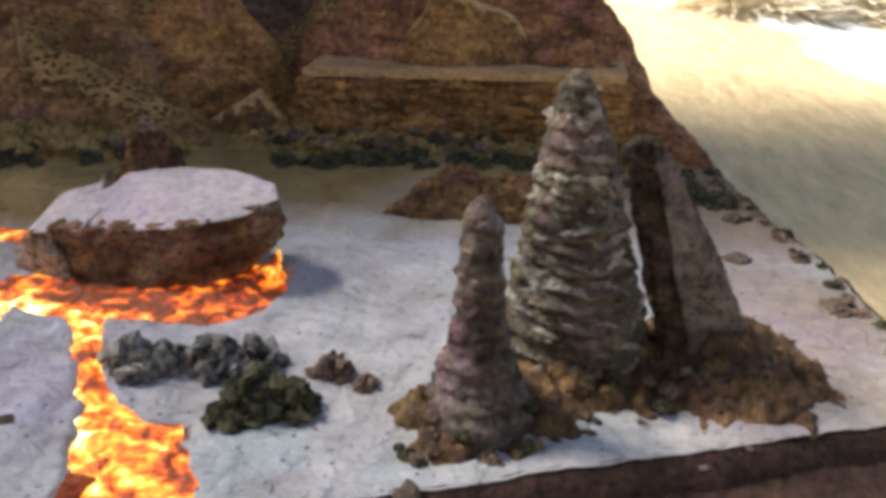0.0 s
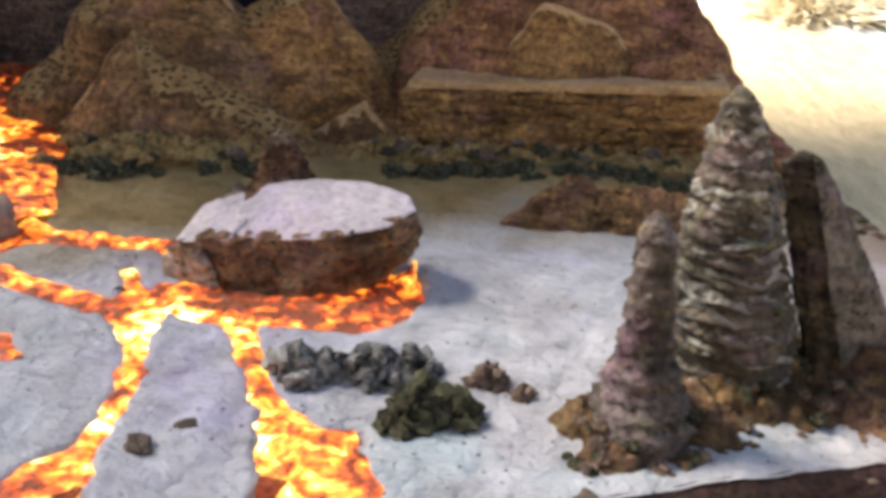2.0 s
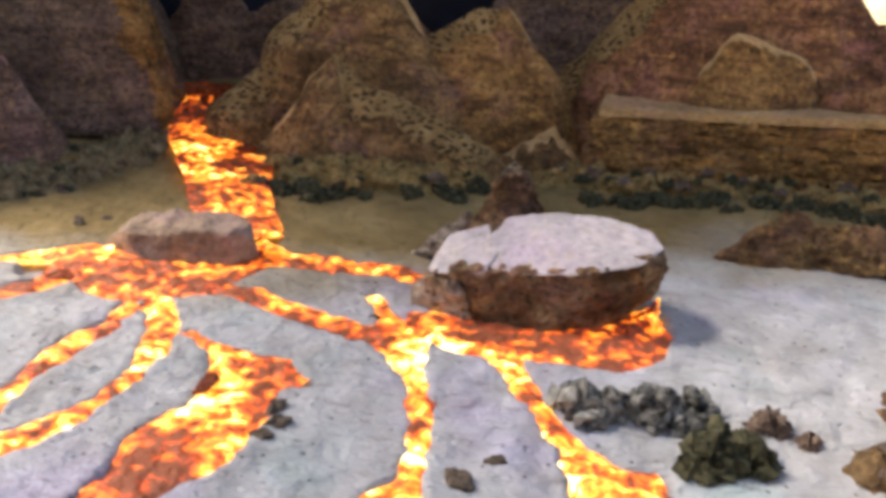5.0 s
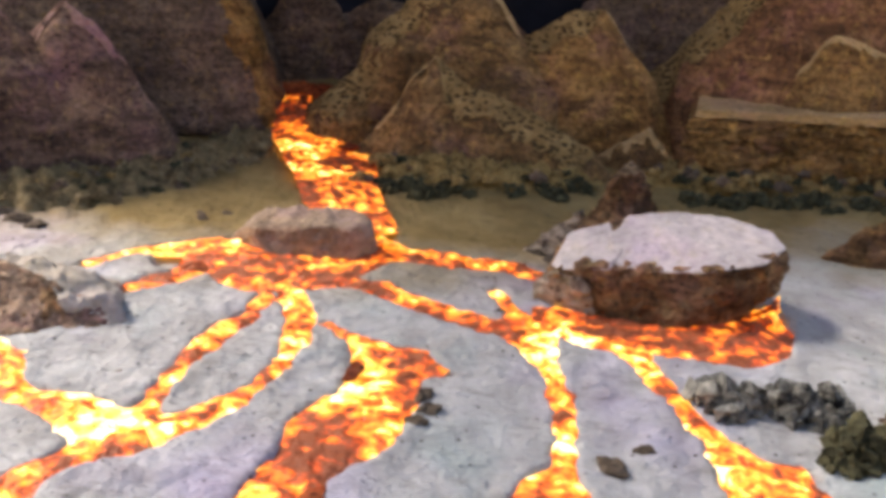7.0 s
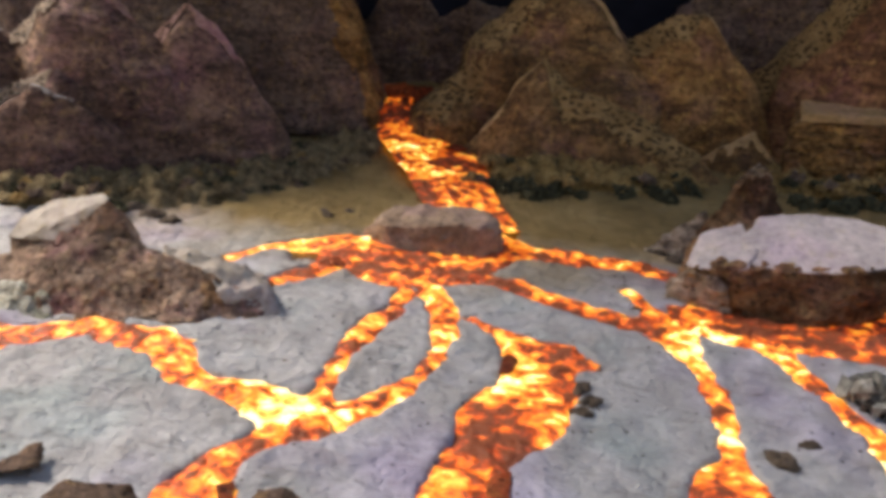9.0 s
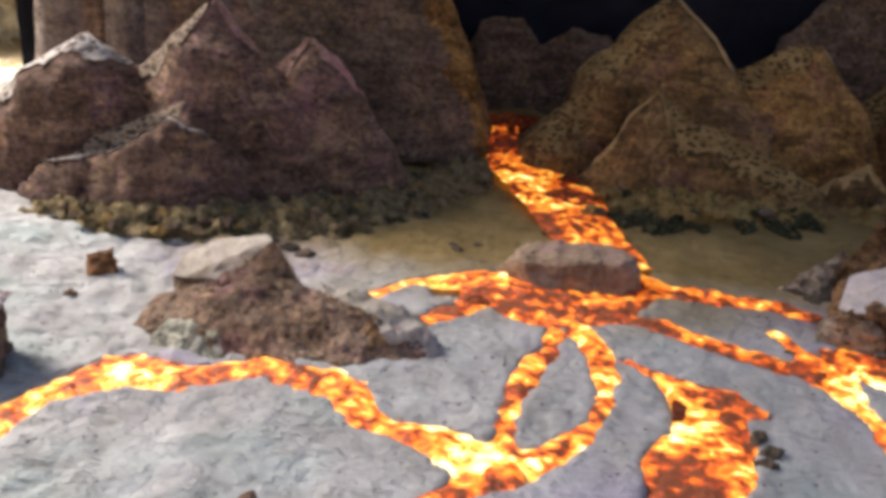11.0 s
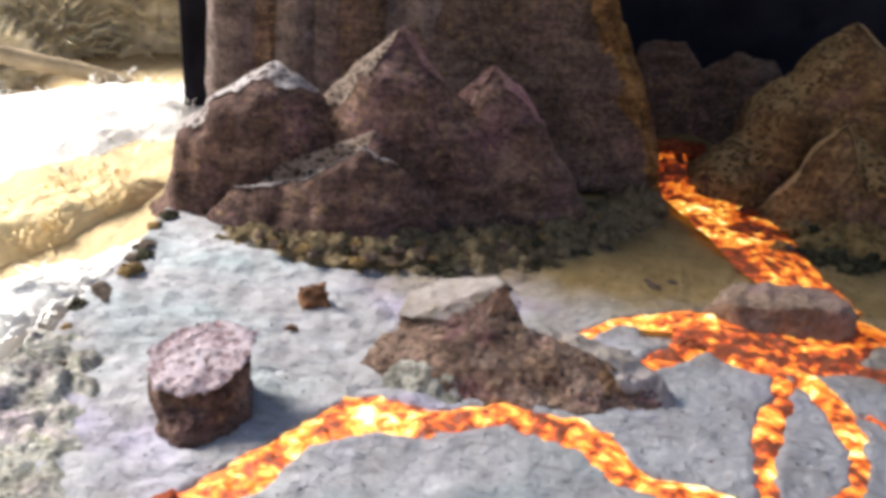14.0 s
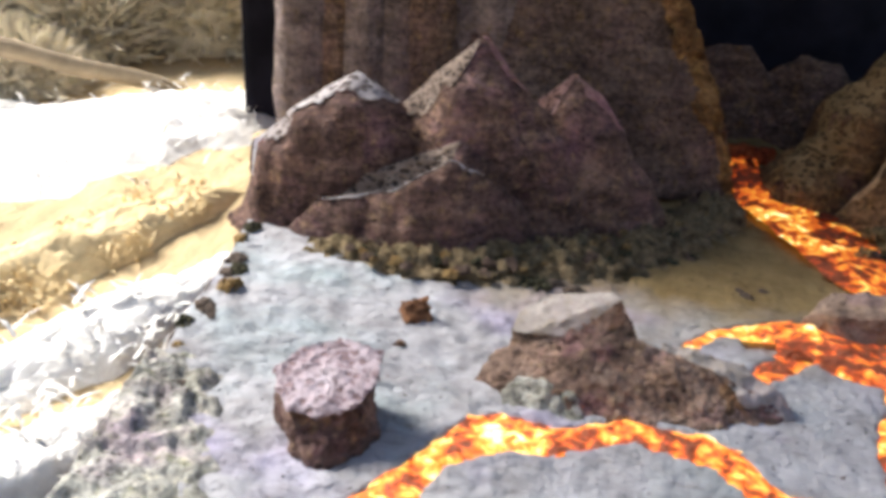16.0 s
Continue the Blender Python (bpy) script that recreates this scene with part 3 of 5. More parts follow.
tagged(build_stream(FALL_PATH, "lava_fall", "painted lava with added glow, pouring from a vent between the mountains", 0.002, 1), category="lava fall")


# ---- mountains ----
def mountain(name, pts, material, label, seg=0.013, amp=0.006, scale=0.06, strata=0.0, seed=0.0, round_=2, category="mountain"):
    return thing(name, hull_bm(pts, seg, amp, scale, round_, strata, seed, amp * 0.35), material, label, category, "model mountains")


def ridge_bm(ridges, front=3.0, back=1.4, thick=0.008, seed=0.0, rough=0.006, grid=0.0055, groove=0.0, chamfer=0.0, soft=1.0):
    """A carved mountain: steep sawn front under rough crests. ridges: lines of (x, y, z)."""
    segs = [(a, b) for line in ridges for a, b in zip(line, line[1:])]
    pts = [p for line in ridges for p in line]
    reach = max(p[2] for p in pts) / min(front, back) + 0.03
    x0, x1 = min(p[0] for p in pts) - reach * 0.6, max(p[0] for p in pts) + reach * 0.6
    y0, y1 = min(p[1] for p in pts) - max(p[2] for p in pts) / front - 0.04, max(p[1] for p in pts) + max(p[2] for p in pts) / back + 0.02
    nx, ny = int((x1 - x0) / grid) + 1, int((y1 - y0) / grid) + 1
    X, Y = np.meshgrid(np.linspace(x0, x1, nx), np.linspace(y0, y1, ny))
    wx = np.array([[0.010 * fract((x, y, 1), 0.06, 3, seed) for x in X[0]] for y in Y[:, 0]])
    wy = np.array([[0.010 * fract((x, y, 5), 0.05, 3, seed + 2) for x in X[0]] for y in Y[:, 0]])
    H = np.full(X.shape, -1.0)
    for a, b in segs:
        ax, ay, az = a
        dx, dy, dz = b[0] - ax, b[1] - ay, b[2] - az
        ll = dx * dx + dy * dy + 1e-9
        t = np.clip(((X + wx - ax) * dx + (Y + wy - ay) * dy) / ll, 0, 1)
        qx, qy = X + wx - ax - t * dx, Y + wy - ay - t * dy
        d = np.maximum(0, np.hypot(qx, qy) - thick)
        ahead = np.clip(-qy / (np.hypot(qx, qy) + 1e-6), -1, 1) * 0.5 + 0.5
        near = np.minimum(d, chamfer)
        H = np.maximum(H, az + t * dz - near * soft - (d - near) * (back + (front - back) * ahead))
    N = np.array([[fract((x, y, 0), 0.035, 4, seed) for x in X[0]] for y in Y[:, 0]])
    if groove:
        N = N + groove * np.sin(X * 190 + 4 * wx / 0.01)
    H = H + rough * N
    keep = H > bed(X, Y) - 0.02
    bm = bmesh.new()
    vs = {}
    for q in range(ny - 1):
        for p in range(nx - 1):
            if keep[q, p] or keep[q + 1, p] or keep[q, p + 1] or keep[q + 1, p + 1]:
                f = []
                for (m, n_) in ((q, p), (q, p + 1), (q + 1, p + 1), (q + 1, p)):
                    if (m, n_) not in vs:
                        vs[m, n_] = bm.verts.new((X[m, n_], Y[m, n_], max(float(H[m, n_]), float(bed(X[m, n_], Y[m, n_])) - 0.03)))
                    f.append(vs[m, n_])
                bm.faces.new(f)
    return bm, (X, Y, H)


def crest_bm(field, line, width, ahead=None):
    """A strip of pitted skin, paled for raking light, laid on a mountain's crest."""
    X, Y, H = field
    xs, ys = X[0], Y[:, 0]

    def height(x, y):
        p = min(max((x - xs[0]) / (xs[1] - xs[0]), 0), len(xs) - 1.001)
        q = min(max((y - ys[0]) / (ys[1] - ys[0]), 0), len(ys) - 1.001)
        m, n = int(q), int(p)
        f, g = q - m, p - n
        return float(H[m, n] * (1 - f) * (1 - g) + H[m + 1, n] * f * (1 - g) + H[m, n + 1] * (1 - f) * g + H[m + 1, n + 1] * f * g)

    rows = curve_rows(line, 0.004)
    bm, last = bmesh.new(), None
    for i, (x, y, z) in enumerate(rows):
        # seek the true crest near the line
        y = max((y + d * 0.002 for d in range(-7, 8)), key=lambda v: height(x, v))
        w = width * ((0.75 + 0.6 * fract((x, y, 0), 0.02, 2, 3)) if ahead is None else 1 + 0.10 * fract((x, y, 0), 0.012, 3, 3)) * min(1.0, (i + 1) / 5, (len(rows) - i) / 5)
        row = [bm.verts.new((x, y + u * w, height(x, y + u * w) + 0.0030)) for u in ((-0.5, -0.2, 0.15, 0.5, 1.0) if ahead is None else np.linspace(-ahead / width, 0.6, 9))]
        if last:
            for k in range(len(row) - 1):
                bm.faces.new((last[k], row[k], row[k + 1], last[k + 1]))
        last = row
    bmesh.ops.recalc_face_normals(bm, faces=bm.faces[:])
    if sum(f.normal.z for f in bm.faces) < 0:
        bmesh.ops.reverse_faces(bm, faces=bm.faces[:])
    return bm


def peak(ridges, material, label, category="mountain", name="mountain", crest=None, **how):
    bm, field = ridge_bm(ridges, **how)
    crests = crest if isinstance(crest, list) else [crest] if crest else []
    tops = [(crest_bm(field, k[0], k[1], *k[3:4]), k[2]) for k in crests]
    ob = thing(name, bm, material, label, category, "model mountains")
    for top, skin in tops:
        # crest skin carries painted highlight along the ridge
        part("crest", top, skin, ob, "pitted crest, its colour partly standing for raking light")
    return ob


# the range beside the rim
MK = [(-1.262, 0.82, 0.040), (-1.226, 0.82, 0.138), (-1.18, 0.83, 0.178), (-1.150, 0.84, 0.196), (-1.10, 0.87, 0.160), (-1.06, 0.90, 0.10)]
peak([MK], PURPLE, "purple-brown sawn-faced mountain with a shoulder painted pale as lit", front=9.0, back=1.6, thick=0.004, seed=1, rough=0.0025, chamfer=0.042, soft=0.75, crest=[(MK[:5], 0.024, SPECK_LIT, 0.026)])
peak([[(-1.185, 0.757, 0.035), (-1.165, 0.757, 0.058), (-1.07, 0.757, 0.085), (-1.012, 0.772, 0.122), (-0.96, 0.80, 0.09), (-0.92, 0.84, 0.045)], [(-1.150, 0.800, 0.074), (-1.07, 0.805, 0.106), (-1.01, 0.815, 0.134), (-0.96, 0.84, 0.10)]], PURPLE, "low reddish-brown ridge with a pale crest", "rock ridge", "foothill", front=3.0, back=0.45, thick=0.004, seed=2, rough=0.004, crest=[([(-1.165, 0.757, 0.058), (-1.07, 0.757, 0.085), (-1.012, 0.772, 0.122), (-0.975, 0.79, 0.10)], 0.012, SPECK_LIT, 0.002), ([(-1.150, 0.800, 0.074), (-1.07, 0.805, 0.106), (-1.01, 0.815, 0.134)], 0.014, SPECK_GREY, 0.024)])
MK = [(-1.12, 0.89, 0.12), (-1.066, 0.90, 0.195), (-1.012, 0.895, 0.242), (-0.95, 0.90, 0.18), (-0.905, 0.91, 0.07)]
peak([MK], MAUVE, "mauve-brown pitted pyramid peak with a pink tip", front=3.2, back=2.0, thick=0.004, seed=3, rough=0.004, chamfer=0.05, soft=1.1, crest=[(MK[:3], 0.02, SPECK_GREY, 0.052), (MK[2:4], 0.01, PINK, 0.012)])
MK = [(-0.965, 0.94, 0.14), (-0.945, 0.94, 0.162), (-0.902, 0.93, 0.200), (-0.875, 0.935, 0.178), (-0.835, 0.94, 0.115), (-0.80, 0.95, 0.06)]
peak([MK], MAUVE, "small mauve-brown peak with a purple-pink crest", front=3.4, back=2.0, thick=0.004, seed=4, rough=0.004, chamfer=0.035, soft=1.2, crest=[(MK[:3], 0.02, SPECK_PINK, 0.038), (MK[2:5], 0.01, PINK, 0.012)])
volcano = mountain("volcano", [(-0.95, 1.00, 0.03), (-0.80, 1.01, 0.03), (-0.70, 1.06, 0.03), (-0.70, 1.15, 0.045), (-0.75, 1.32, 0.05), (-1.16, 1.36, 0.05), (-1.12, 1.10, 0.20), (-1.08, 1.15, 0.52), (-0.92, 1.16, 0.52), (-0.865, 1.13, 0.38), (-0.75, 1.11, 0.16), (-1.1, 1.02, 0.05)],
         ROCK_DARK, "tall dark volcano cone with an ochre flank", seg=0.018, amp=0.008, scale=0.09, seed=5, round_=1, category="volcano")
part("flank", hull_bm([(-0.872, 1.125, 0.40), (-0.85, 1.12, 0.40), (-0.765, 1.095, 0.175), (-0.735, 1.10, 0.165), (-0.722, 1.06, 0.03), (-0.690, 1.06, 0.03), (-0.70, 1.14, 0.04), (-0.74, 1.14, 0.16), (-0.855, 1.15, 0.40)], 0.01, 0.007, 0.03, 1, 0.0, 83, 0.004), ROCK, volcano, "ochre-brown rubbly flank")


def column_bm(r, h, seed):
    rng = random.Random(seed)
    bm = bmesh.new()
    n, rings = 10, 16
    prof = [r * rng.uniform(0.8, 1.2) for _ in range(n)]
    cols = []
    for j in range(rings + 1):
        z = h * j / rings
        ring = []
        for k in range(n):
            a = 2 * math.pi * k / n
            rr = prof[k] * (1.15 - 0.35 * j / rings) * (1 + 0.18 * fract((k, seed, z), 0.06, 3, seed))
            ring.append(bm.verts.new((rr * math.cos(a), rr * math.sin(a) * 0.8, z)))
        cols.append(ring)
    for a, b in zip(cols, cols[1:]):
        for k in range(n):
            bm.faces.new((a[k], a[(k + 1) % n], b[(k + 1) % n], b[k]))
    bm.faces.new(cols[-1])
    bm.faces.new(cols[0][::-1])
    bmesh.ops.recalc_face_normals(bm, faces=bm.faces[:])
    return bm


def basalt_cliff():
    base = tagged(new("rock_cliff"), "grey-brown fluted rock cliff of upright columns", "cliff")
    base.location = (-1.168, 1.05, 0.02)
    rng = random.Random(8)
    for k in range(7):
        x = -0.145 + 0.046 * k
        ob = part("column", column_bm(0.034 + 0.01 * rng.random(), 0.46 + 0.08 * rng.random(), 20 + k), ROCK_DARK if k % 3 == 1 else CLIFF, base)
        ob.location = (x, 0.012 * (k % 2) + 0.006 * k, 0)


basalt_cliff()

# behind the vent
peak([[(-0.80, 1.28, 0.12), (-0.755, 1.30, 0.195), (-0.70, 1.30, 0.20), (-0.645, 1.29, 0.14), (-0.61, 1.28, 0.10)]], ROCK_DARK, "dark red-brown crag behind the lava vent", front=3.2, back=2.5, seed=6)
peak([[(-0.68, 1.31, 0.15), (-0.62, 1.32, 0.19), (-0.57, 1.32, 0.18), (-0.50, 1.32, 0.11)]], ROCK_DARK, "dark crag behind the lava vent", front=3.0, back=2.5, seed=7)
peak([[(-0.44, 1.27, 0.10), (-0.34, 1.29, 0.15), (-0.25, 1.28, 0.12), (-0.16, 1.29, 0.16)]], ROCK_DARK, "dark rear ridge in the gap between the mountains", front=2.2, back=2.5, seed=17, rough=0.008)
# the middle
MK = [(-0.638, 1.075, 0.035), (-0.60, 1.12, 0.115), (-0.535, 1.16, 0.202), (-0.481, 1.18, 0.256), (-0.43, 1.17, 0.208), (-0.385, 1.14, 0.158), (-0.335, 1.13, 0.085)]
peak([MK], UMBER, "broad brown pyramid mountain beside the lava fall", front=6.0, back=1.8, thick=0.004, seed=8, rough=0.004, chamfer=0.062, soft=0.9, crest=[(MK[:4], 0.02, SPECK_OCHRE, 0.064), (MK[3:6], 0.012, OCHRE_LIT, 0.012)])
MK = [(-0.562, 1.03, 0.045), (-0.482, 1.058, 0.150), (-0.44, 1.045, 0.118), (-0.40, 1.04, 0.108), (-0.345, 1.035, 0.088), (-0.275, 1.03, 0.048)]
peak([MK, [(-0.482, 1.058, 0.150), (-0.465, 1.02, 0.07)]], UMBER, "small brown pyramid with a long shoulder", front=2.2, back=2.2, thick=0.003, seed=9, rough=0.004, chamfer=0.03, soft=1.0, crest=[(MK[1:], 0.014, SPECK_OCHRE, 0.032), (MK[:2], 0.01, OCHRE_LIT, 0.009)])
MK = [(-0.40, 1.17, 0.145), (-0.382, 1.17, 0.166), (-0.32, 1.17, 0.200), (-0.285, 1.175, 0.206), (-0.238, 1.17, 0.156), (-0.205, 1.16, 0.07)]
peak([MK], ROCK, "brown blunt mountain with an ochre crest", front=3.2, back=2.0, thick=0.006, seed=10, rough=0.004, chamfer=0.03, soft=1.2, crest=[(MK[:4], 0.012, SPECK_OCHRE, 0.034), (MK[3:5], 0.01, OCHRE_LIT, 0.011)])
MK = [(-0.276, 1.085, 0.030), (-0.208, 1.095, 0.074), (-0.168, 1.085, 0.030)]
peak([MK], UMBER, "tiny tilted brown rock tent at the mountain foot", "rock", "rock_tent", front=2.6, back=1.5, thick=0.004, seed=11, rough=0.002, grid=0.004, crest=(MK, 0.010, OCHRE_LIT, 0.007))
peak([[(-0.26, 1.22, 0.085), (-0.19, 1.24, 0.13), (-0.115, 1.25, 0.212), (-0.02, 1.26, 0.33), (0.10, 1.27, 0.33), (0.195, 1.23, 0.212), (0.222, 1.21, 0.165), (0.245, 1.18, 0.125), (0.285, 1.15, 0.088), (0.325, 1.13, 0.04)], [(0.02, 1.26, 0.30), (0.03, 1.2, 0.15)]], RUST, "large brown mountain with steep grooved sides", front=2.4, back=2.2, thick=0.012, seed=12, rough=0.010, groove=0.25, chamfer=0.05, soft=1.3, crest=[([(-0.26, 1.22, 0.085), (-0.19, 1.24, 0.13), (-0.115, 1.25, 0.212), (-0.02, 1.26, 0.33)], 0.02, SPECK_OCHRE, 0.055)])
peak([[(-0.30, 1.34, 0.20), (-0.22, 1.36, 0.30), (-0.12, 1.37, 0.34), (-0.02, 1.36, 0.26)]], ROCK_DARK, "dark rear mountain before the drape", front=3.5, back=3.5, seed=13, rough=0.010)
peak([[(-0.045, 1.155, 0.122), (-0.016, 1.152, 0.162), (0.010, 1.15, 0.198), (0.022, 1.15, 0.199), (0.092, 1.155, 0.170), (0.122, 1.155, 0.125)]], ROCK, "brown pyramid on the plateau with a pale crest", front=2.8, back=1.6, thick=0.004, chamfer=0.015, soft=1.2, seed=15, rough=0.004, crest=([(-0.045, 1.155, 0.122), (-0.016, 1.152, 0.162), (0.010, 1.15, 0.198), (0.022, 1.15, 0.199), (0.092, 1.155, 0.170), (0.122, 1.155, 0.125)], 0.010, OCHRE_LIT, 0.008))
peak([[(0.135, 1.15, 0.14), (0.19, 1.14, 0.155), (0.24, 1.13, 0.12), (0.30, 1.10, 0.07), (0.335, 1.06, 0.04)]], RUST, "brown rubble shoulder beside the plateau", "mountain", front=1.8, back=1.6, thick=0.006, seed=16, rough=0.008)


def plateau():
    base = tagged(new("plateau"), "flat-topped brown plateau of stacked rock layers", "plateau")
    rng = random.Random(3)
    zs = [0.022, 0.046, 0.060, 0.074, 0.087, 0.099, 0.107]
    for k, (z0, z1) in enumerate(zip(zs, zs[1:])):
        f = 1 - k / 6
        out, top = 0.014 * f + rng.uniform(-0.003, 0.003), k == 5
        lift = lambda x: 0.014 * (x + 0.15) / 0.38
        pts = []
        for x, y in ((-0.157 - out, 1.088 - out), (0.04, 1.084 - out), (0.235 + out, 1.088 - out), (0.25 + out, 1.2), (-0.14 - out, 1.2)):
            for z in (z0 - 0.002, z1 - (0.003 if not top else 0)):
                pts.append((x, y - (0.004 if top else 0), z + lift(x) * (z / 0.1)))
        # top layer takes a paler colour for its lit edge
        part("rock_layer", hull_bm(pts, 0.009, 0.0015 if top else 0.0035, 0.02, 0, 0.0, 70 + k, 0.001 if top else 0.003), OCHRE_LIT if top else ROCK, base, "top layer paled as a lit edge" if top else "")


plateau()


thing("vent_crust", hull_bm([(-0.728, 1.145, 0.055), (-0.635, 1.150, 0.055), (-0.722, 1.165, 0.082), (-0.645, 1.170, 0.078), (-0.69, 1.20, 0.06), (-0.685, 1.145, 0.072)], 0.006, 0.005, 0.016, 1, 0.0, 81, 0.003), CRUST, "dark red cooling lava crust at the vent", "lava crust")


# ---- mossy banks at the mountain feet ----
def moss_bank(rows, label, seed, material):
    """rows: x, y, half width, height along the bank."""
    path = curve_rows(rows, 0.005)
    bm = bmesh.new()
    across, lines = 27, []
    for i, (x0, y0, w, h) in enumerate(path):
        a, b = path[max(0, i - 1)], path[min(len(path) - 1, i + 1)]
        t = Vector((b[0] - a[0], b[1] - a[1], 0)).normalized()
        side = Vector((-t.y, t.x, 0))
        end = min(1.0, min(i, len(path) - 1 - i) / 6)
        line = []
        for k in range(across):
            u = k / (across - 1) * 2 - 1
            ww = w * (1 + 0.3 * fract((x0, y0, u), 0.05, 3, seed))
            x, y = x0 + side.x * u * ww, y0 + side.y * u * ww
            z = float(bed(x, y)) - 0.006 + 0.75 * h * end * (1 - u * u) + 0.017 * fract((x, y, 0), 0.015, 4, seed) * (1 - u ** 4)
            line.append(bm.verts.new((x, y, z)))
        lines.append(line)
    for a, b in zip(lines, lines[1:]):
        for k in range(across - 1):
            bm.faces.new((a[k], a[k + 1], b[k + 1], b[k]))
    bmesh.ops.recalc_face_normals(bm, faces=bm.faces[:])
    if sum(f.normal.z for f in bm.faces) < 0:
        bmesh.ops.reverse_faces(bm, faces=bm.faces[:])
    return thing("moss_bank", bm, material, label, "moss bank", "moss banks")


moss_bank([(-1.165, 0.725, 0.035, 0.014), (-1.05, 0.715, 0.045, 0.022), (-0.94, 0.77, 0.065, 0.028), (-0.83, 0.85, 0.07, 0.026), (-0.74, 0.96, 0.06, 0.028), (-0.71, 1.05, 0.04, 0.025)], "greenish-brown mossy gravel bank under the range beside the rim", 1, MOSS_DULL)
moss_bank([(-0.55, 0.975, 0.05, 0.020), (-0.46, 0.985, 0.055, 0.030), (-0.36, 1.00, 0.06, 0.032), (-0.27, 1.035, 0.05, 0.022)], "ochre-green mossy gravel bank under the middle pyramid", 2, MOSS)
moss_bank([(-0.24, 1.04, 0.035, 0.0108), (-0.10, 1.045, 0.05, 0.0187), (0.06, 1.05, 0.055, 0.0216), (0.20, 1.05, 0.06, 0.023), (0.31, 1.02, 0.06, 0.0216)], "ochre-green mossy gravel bank under the plateau", 3, MOSS)


# ---- crumb clumps and pebbles ----
CLUMPS = {}


def lump_bm(flat, seed):
    bm = bmesh.new()
    bmesh.ops.create_icosphere(bm, subdivisions=3, radius=1.0)
    for v in bm.verts:
        d = 1 + 0.45 * fract(v.co, 0.9, 3, seed) + 0.2 * fract(v.co, 0.3, 2, seed + 4)
        v.co = Vector((v.co.x * d, v.co.y * d * 0.75, max(-0.2, v.co.z * d * flat)))
    return bm



def clump(kind, x, y, size, turn, label, category, group, material, bits=46, flat=0.6, sink=0.002):
    key = (kind, material.name, bits, flat)
    m = pose(x, y, ground_z(x, y) - sink, 0, 0, turn) @ Matrix.Diagonal((size, size, size, 1))
    made = CLUMPS.setdefault(key, {})
    v = int(turn) % 4
    if v not in made:
        made[v] = mesh_of(kind, (lump_bm(flat, v * 3.7) if bits < 30 else crumb_bm(bits, 1.0, 0.75, flat, 0.30, v * 11 + bits)), material, False)
    ob = new(kind, made[v])
    ob.matrix_world = m
    return tagged(ob, label, category, group)


_rng = random.Random(12)
# a dark band of clumps along each bank's front
for line, count in (([(-0.98, 0.70), (-0.90, 0.735), (-0.82, 0.79), (-0.75, 0.875), (-0.71, 0.95)], 42), ([(-0.55, 0.915), (-0.45, 0.925), (-0.37, 0.95), (-0.28, 0.995)], 38), ([(-0.24, 1.005), (-0.13, 0.985), (0.0, 0.995), (0.12, 0.99), (0.25, 0.97), (0.33, 0.93)], 48)):
    for k in range(count):
        u = (k + _rng.uniform(-0.4, 0.4)) / count * (len(line) - 1)
        u = min(max(u, 0), len(line) - 1.001)
        a, b = line[int(u)], line[int(u) + 1]
        f = u - int(u)
        x, y = a[0] + (b[0] - a[0]) * f, a[1] + (b[1] - a[1]) * f + _rng.uniform(-0.026, 0.016)
        if fract((x, y, 0), 0.05, 2, 4) < -0.10:
            continue
        clump("moss_clump", x, y, _rng.uniform(0.006, 0.012) if x < -0.7 else _rng.uniform(0.008, 0.018), _rng.uniform(0, 360), "dark green-black crumbly moss clump on the sand", "moss clump", "moss clumps", CRUMB_BROWN if x < -0.7 and k % 4 == 1 else CRUMB_DARK, 46, 0.7)
# crumbs strewn over the banks
for line, count in (([(-1.10, 0.70), (-0.98, 0.72), (-0.86, 0.80), (-0.78, 0.90), (-0.72, 1.02)], 90), ([(-0.55, 0.955), (-0.42, 0.965), (-0.30, 1.01)], 40), ([(-0.20, 1.04), (-0.05, 1.035), (0.12, 1.04), (0.30, 1.0)], 52)):
    for k in range(count):
        u = min(max((k + _rng.uniform(-0.5, 0.5)) / count * (len(line) - 1), 0), len(line) - 1.001)
        a, b = line[int(u)], line[int(u) + 1]
        x, y = a[0] + (b[0] - a[0]) * (u % 1), a[1] + (b[1] - a[1]) * (u % 1) + _rng.uniform(-0.035, 0.05)
        clump("moss_clump", x, y, _rng.uniform(0.004, 0.009) if x < -0.7 else _rng.uniform(0.006, 0.013), _rng.uniform(0, 360), "brown crumbly moss clump on the bank", "moss clump", "bank moss clumps", (CRUMB_BROWN, CRUMB_BROWN, CRUMB_DARK, CRUMB_OCHRE)[k % 4] if x < -0.7 else (CRUMB_OCHRE, CRUMB_BROWN, CRUMB_OCHRE, CRUMB_DARK)[k % 4], 46, 0.7, -0.010)
for k in range(22):
    y = 0.60 + 0.45 * k / 22 + _rng.uniform(-0.01, 0.01)
    x = float(np.interp(y, [p[1] for p in RIGHT], [p[0] for p in RIGHT])) - abs(_rng.gauss(0.006, 0.012))
    clump("rim_clump", x, y, _rng.uniform(0.005, 0.012), _rng.uniform(0, 360), "dark brown crumbly clump on the base's rim", "rubble clump", "rim clumps", (CRUMB_DARK, CRUMB_BROWN)[k % 2], 46, 0.6)
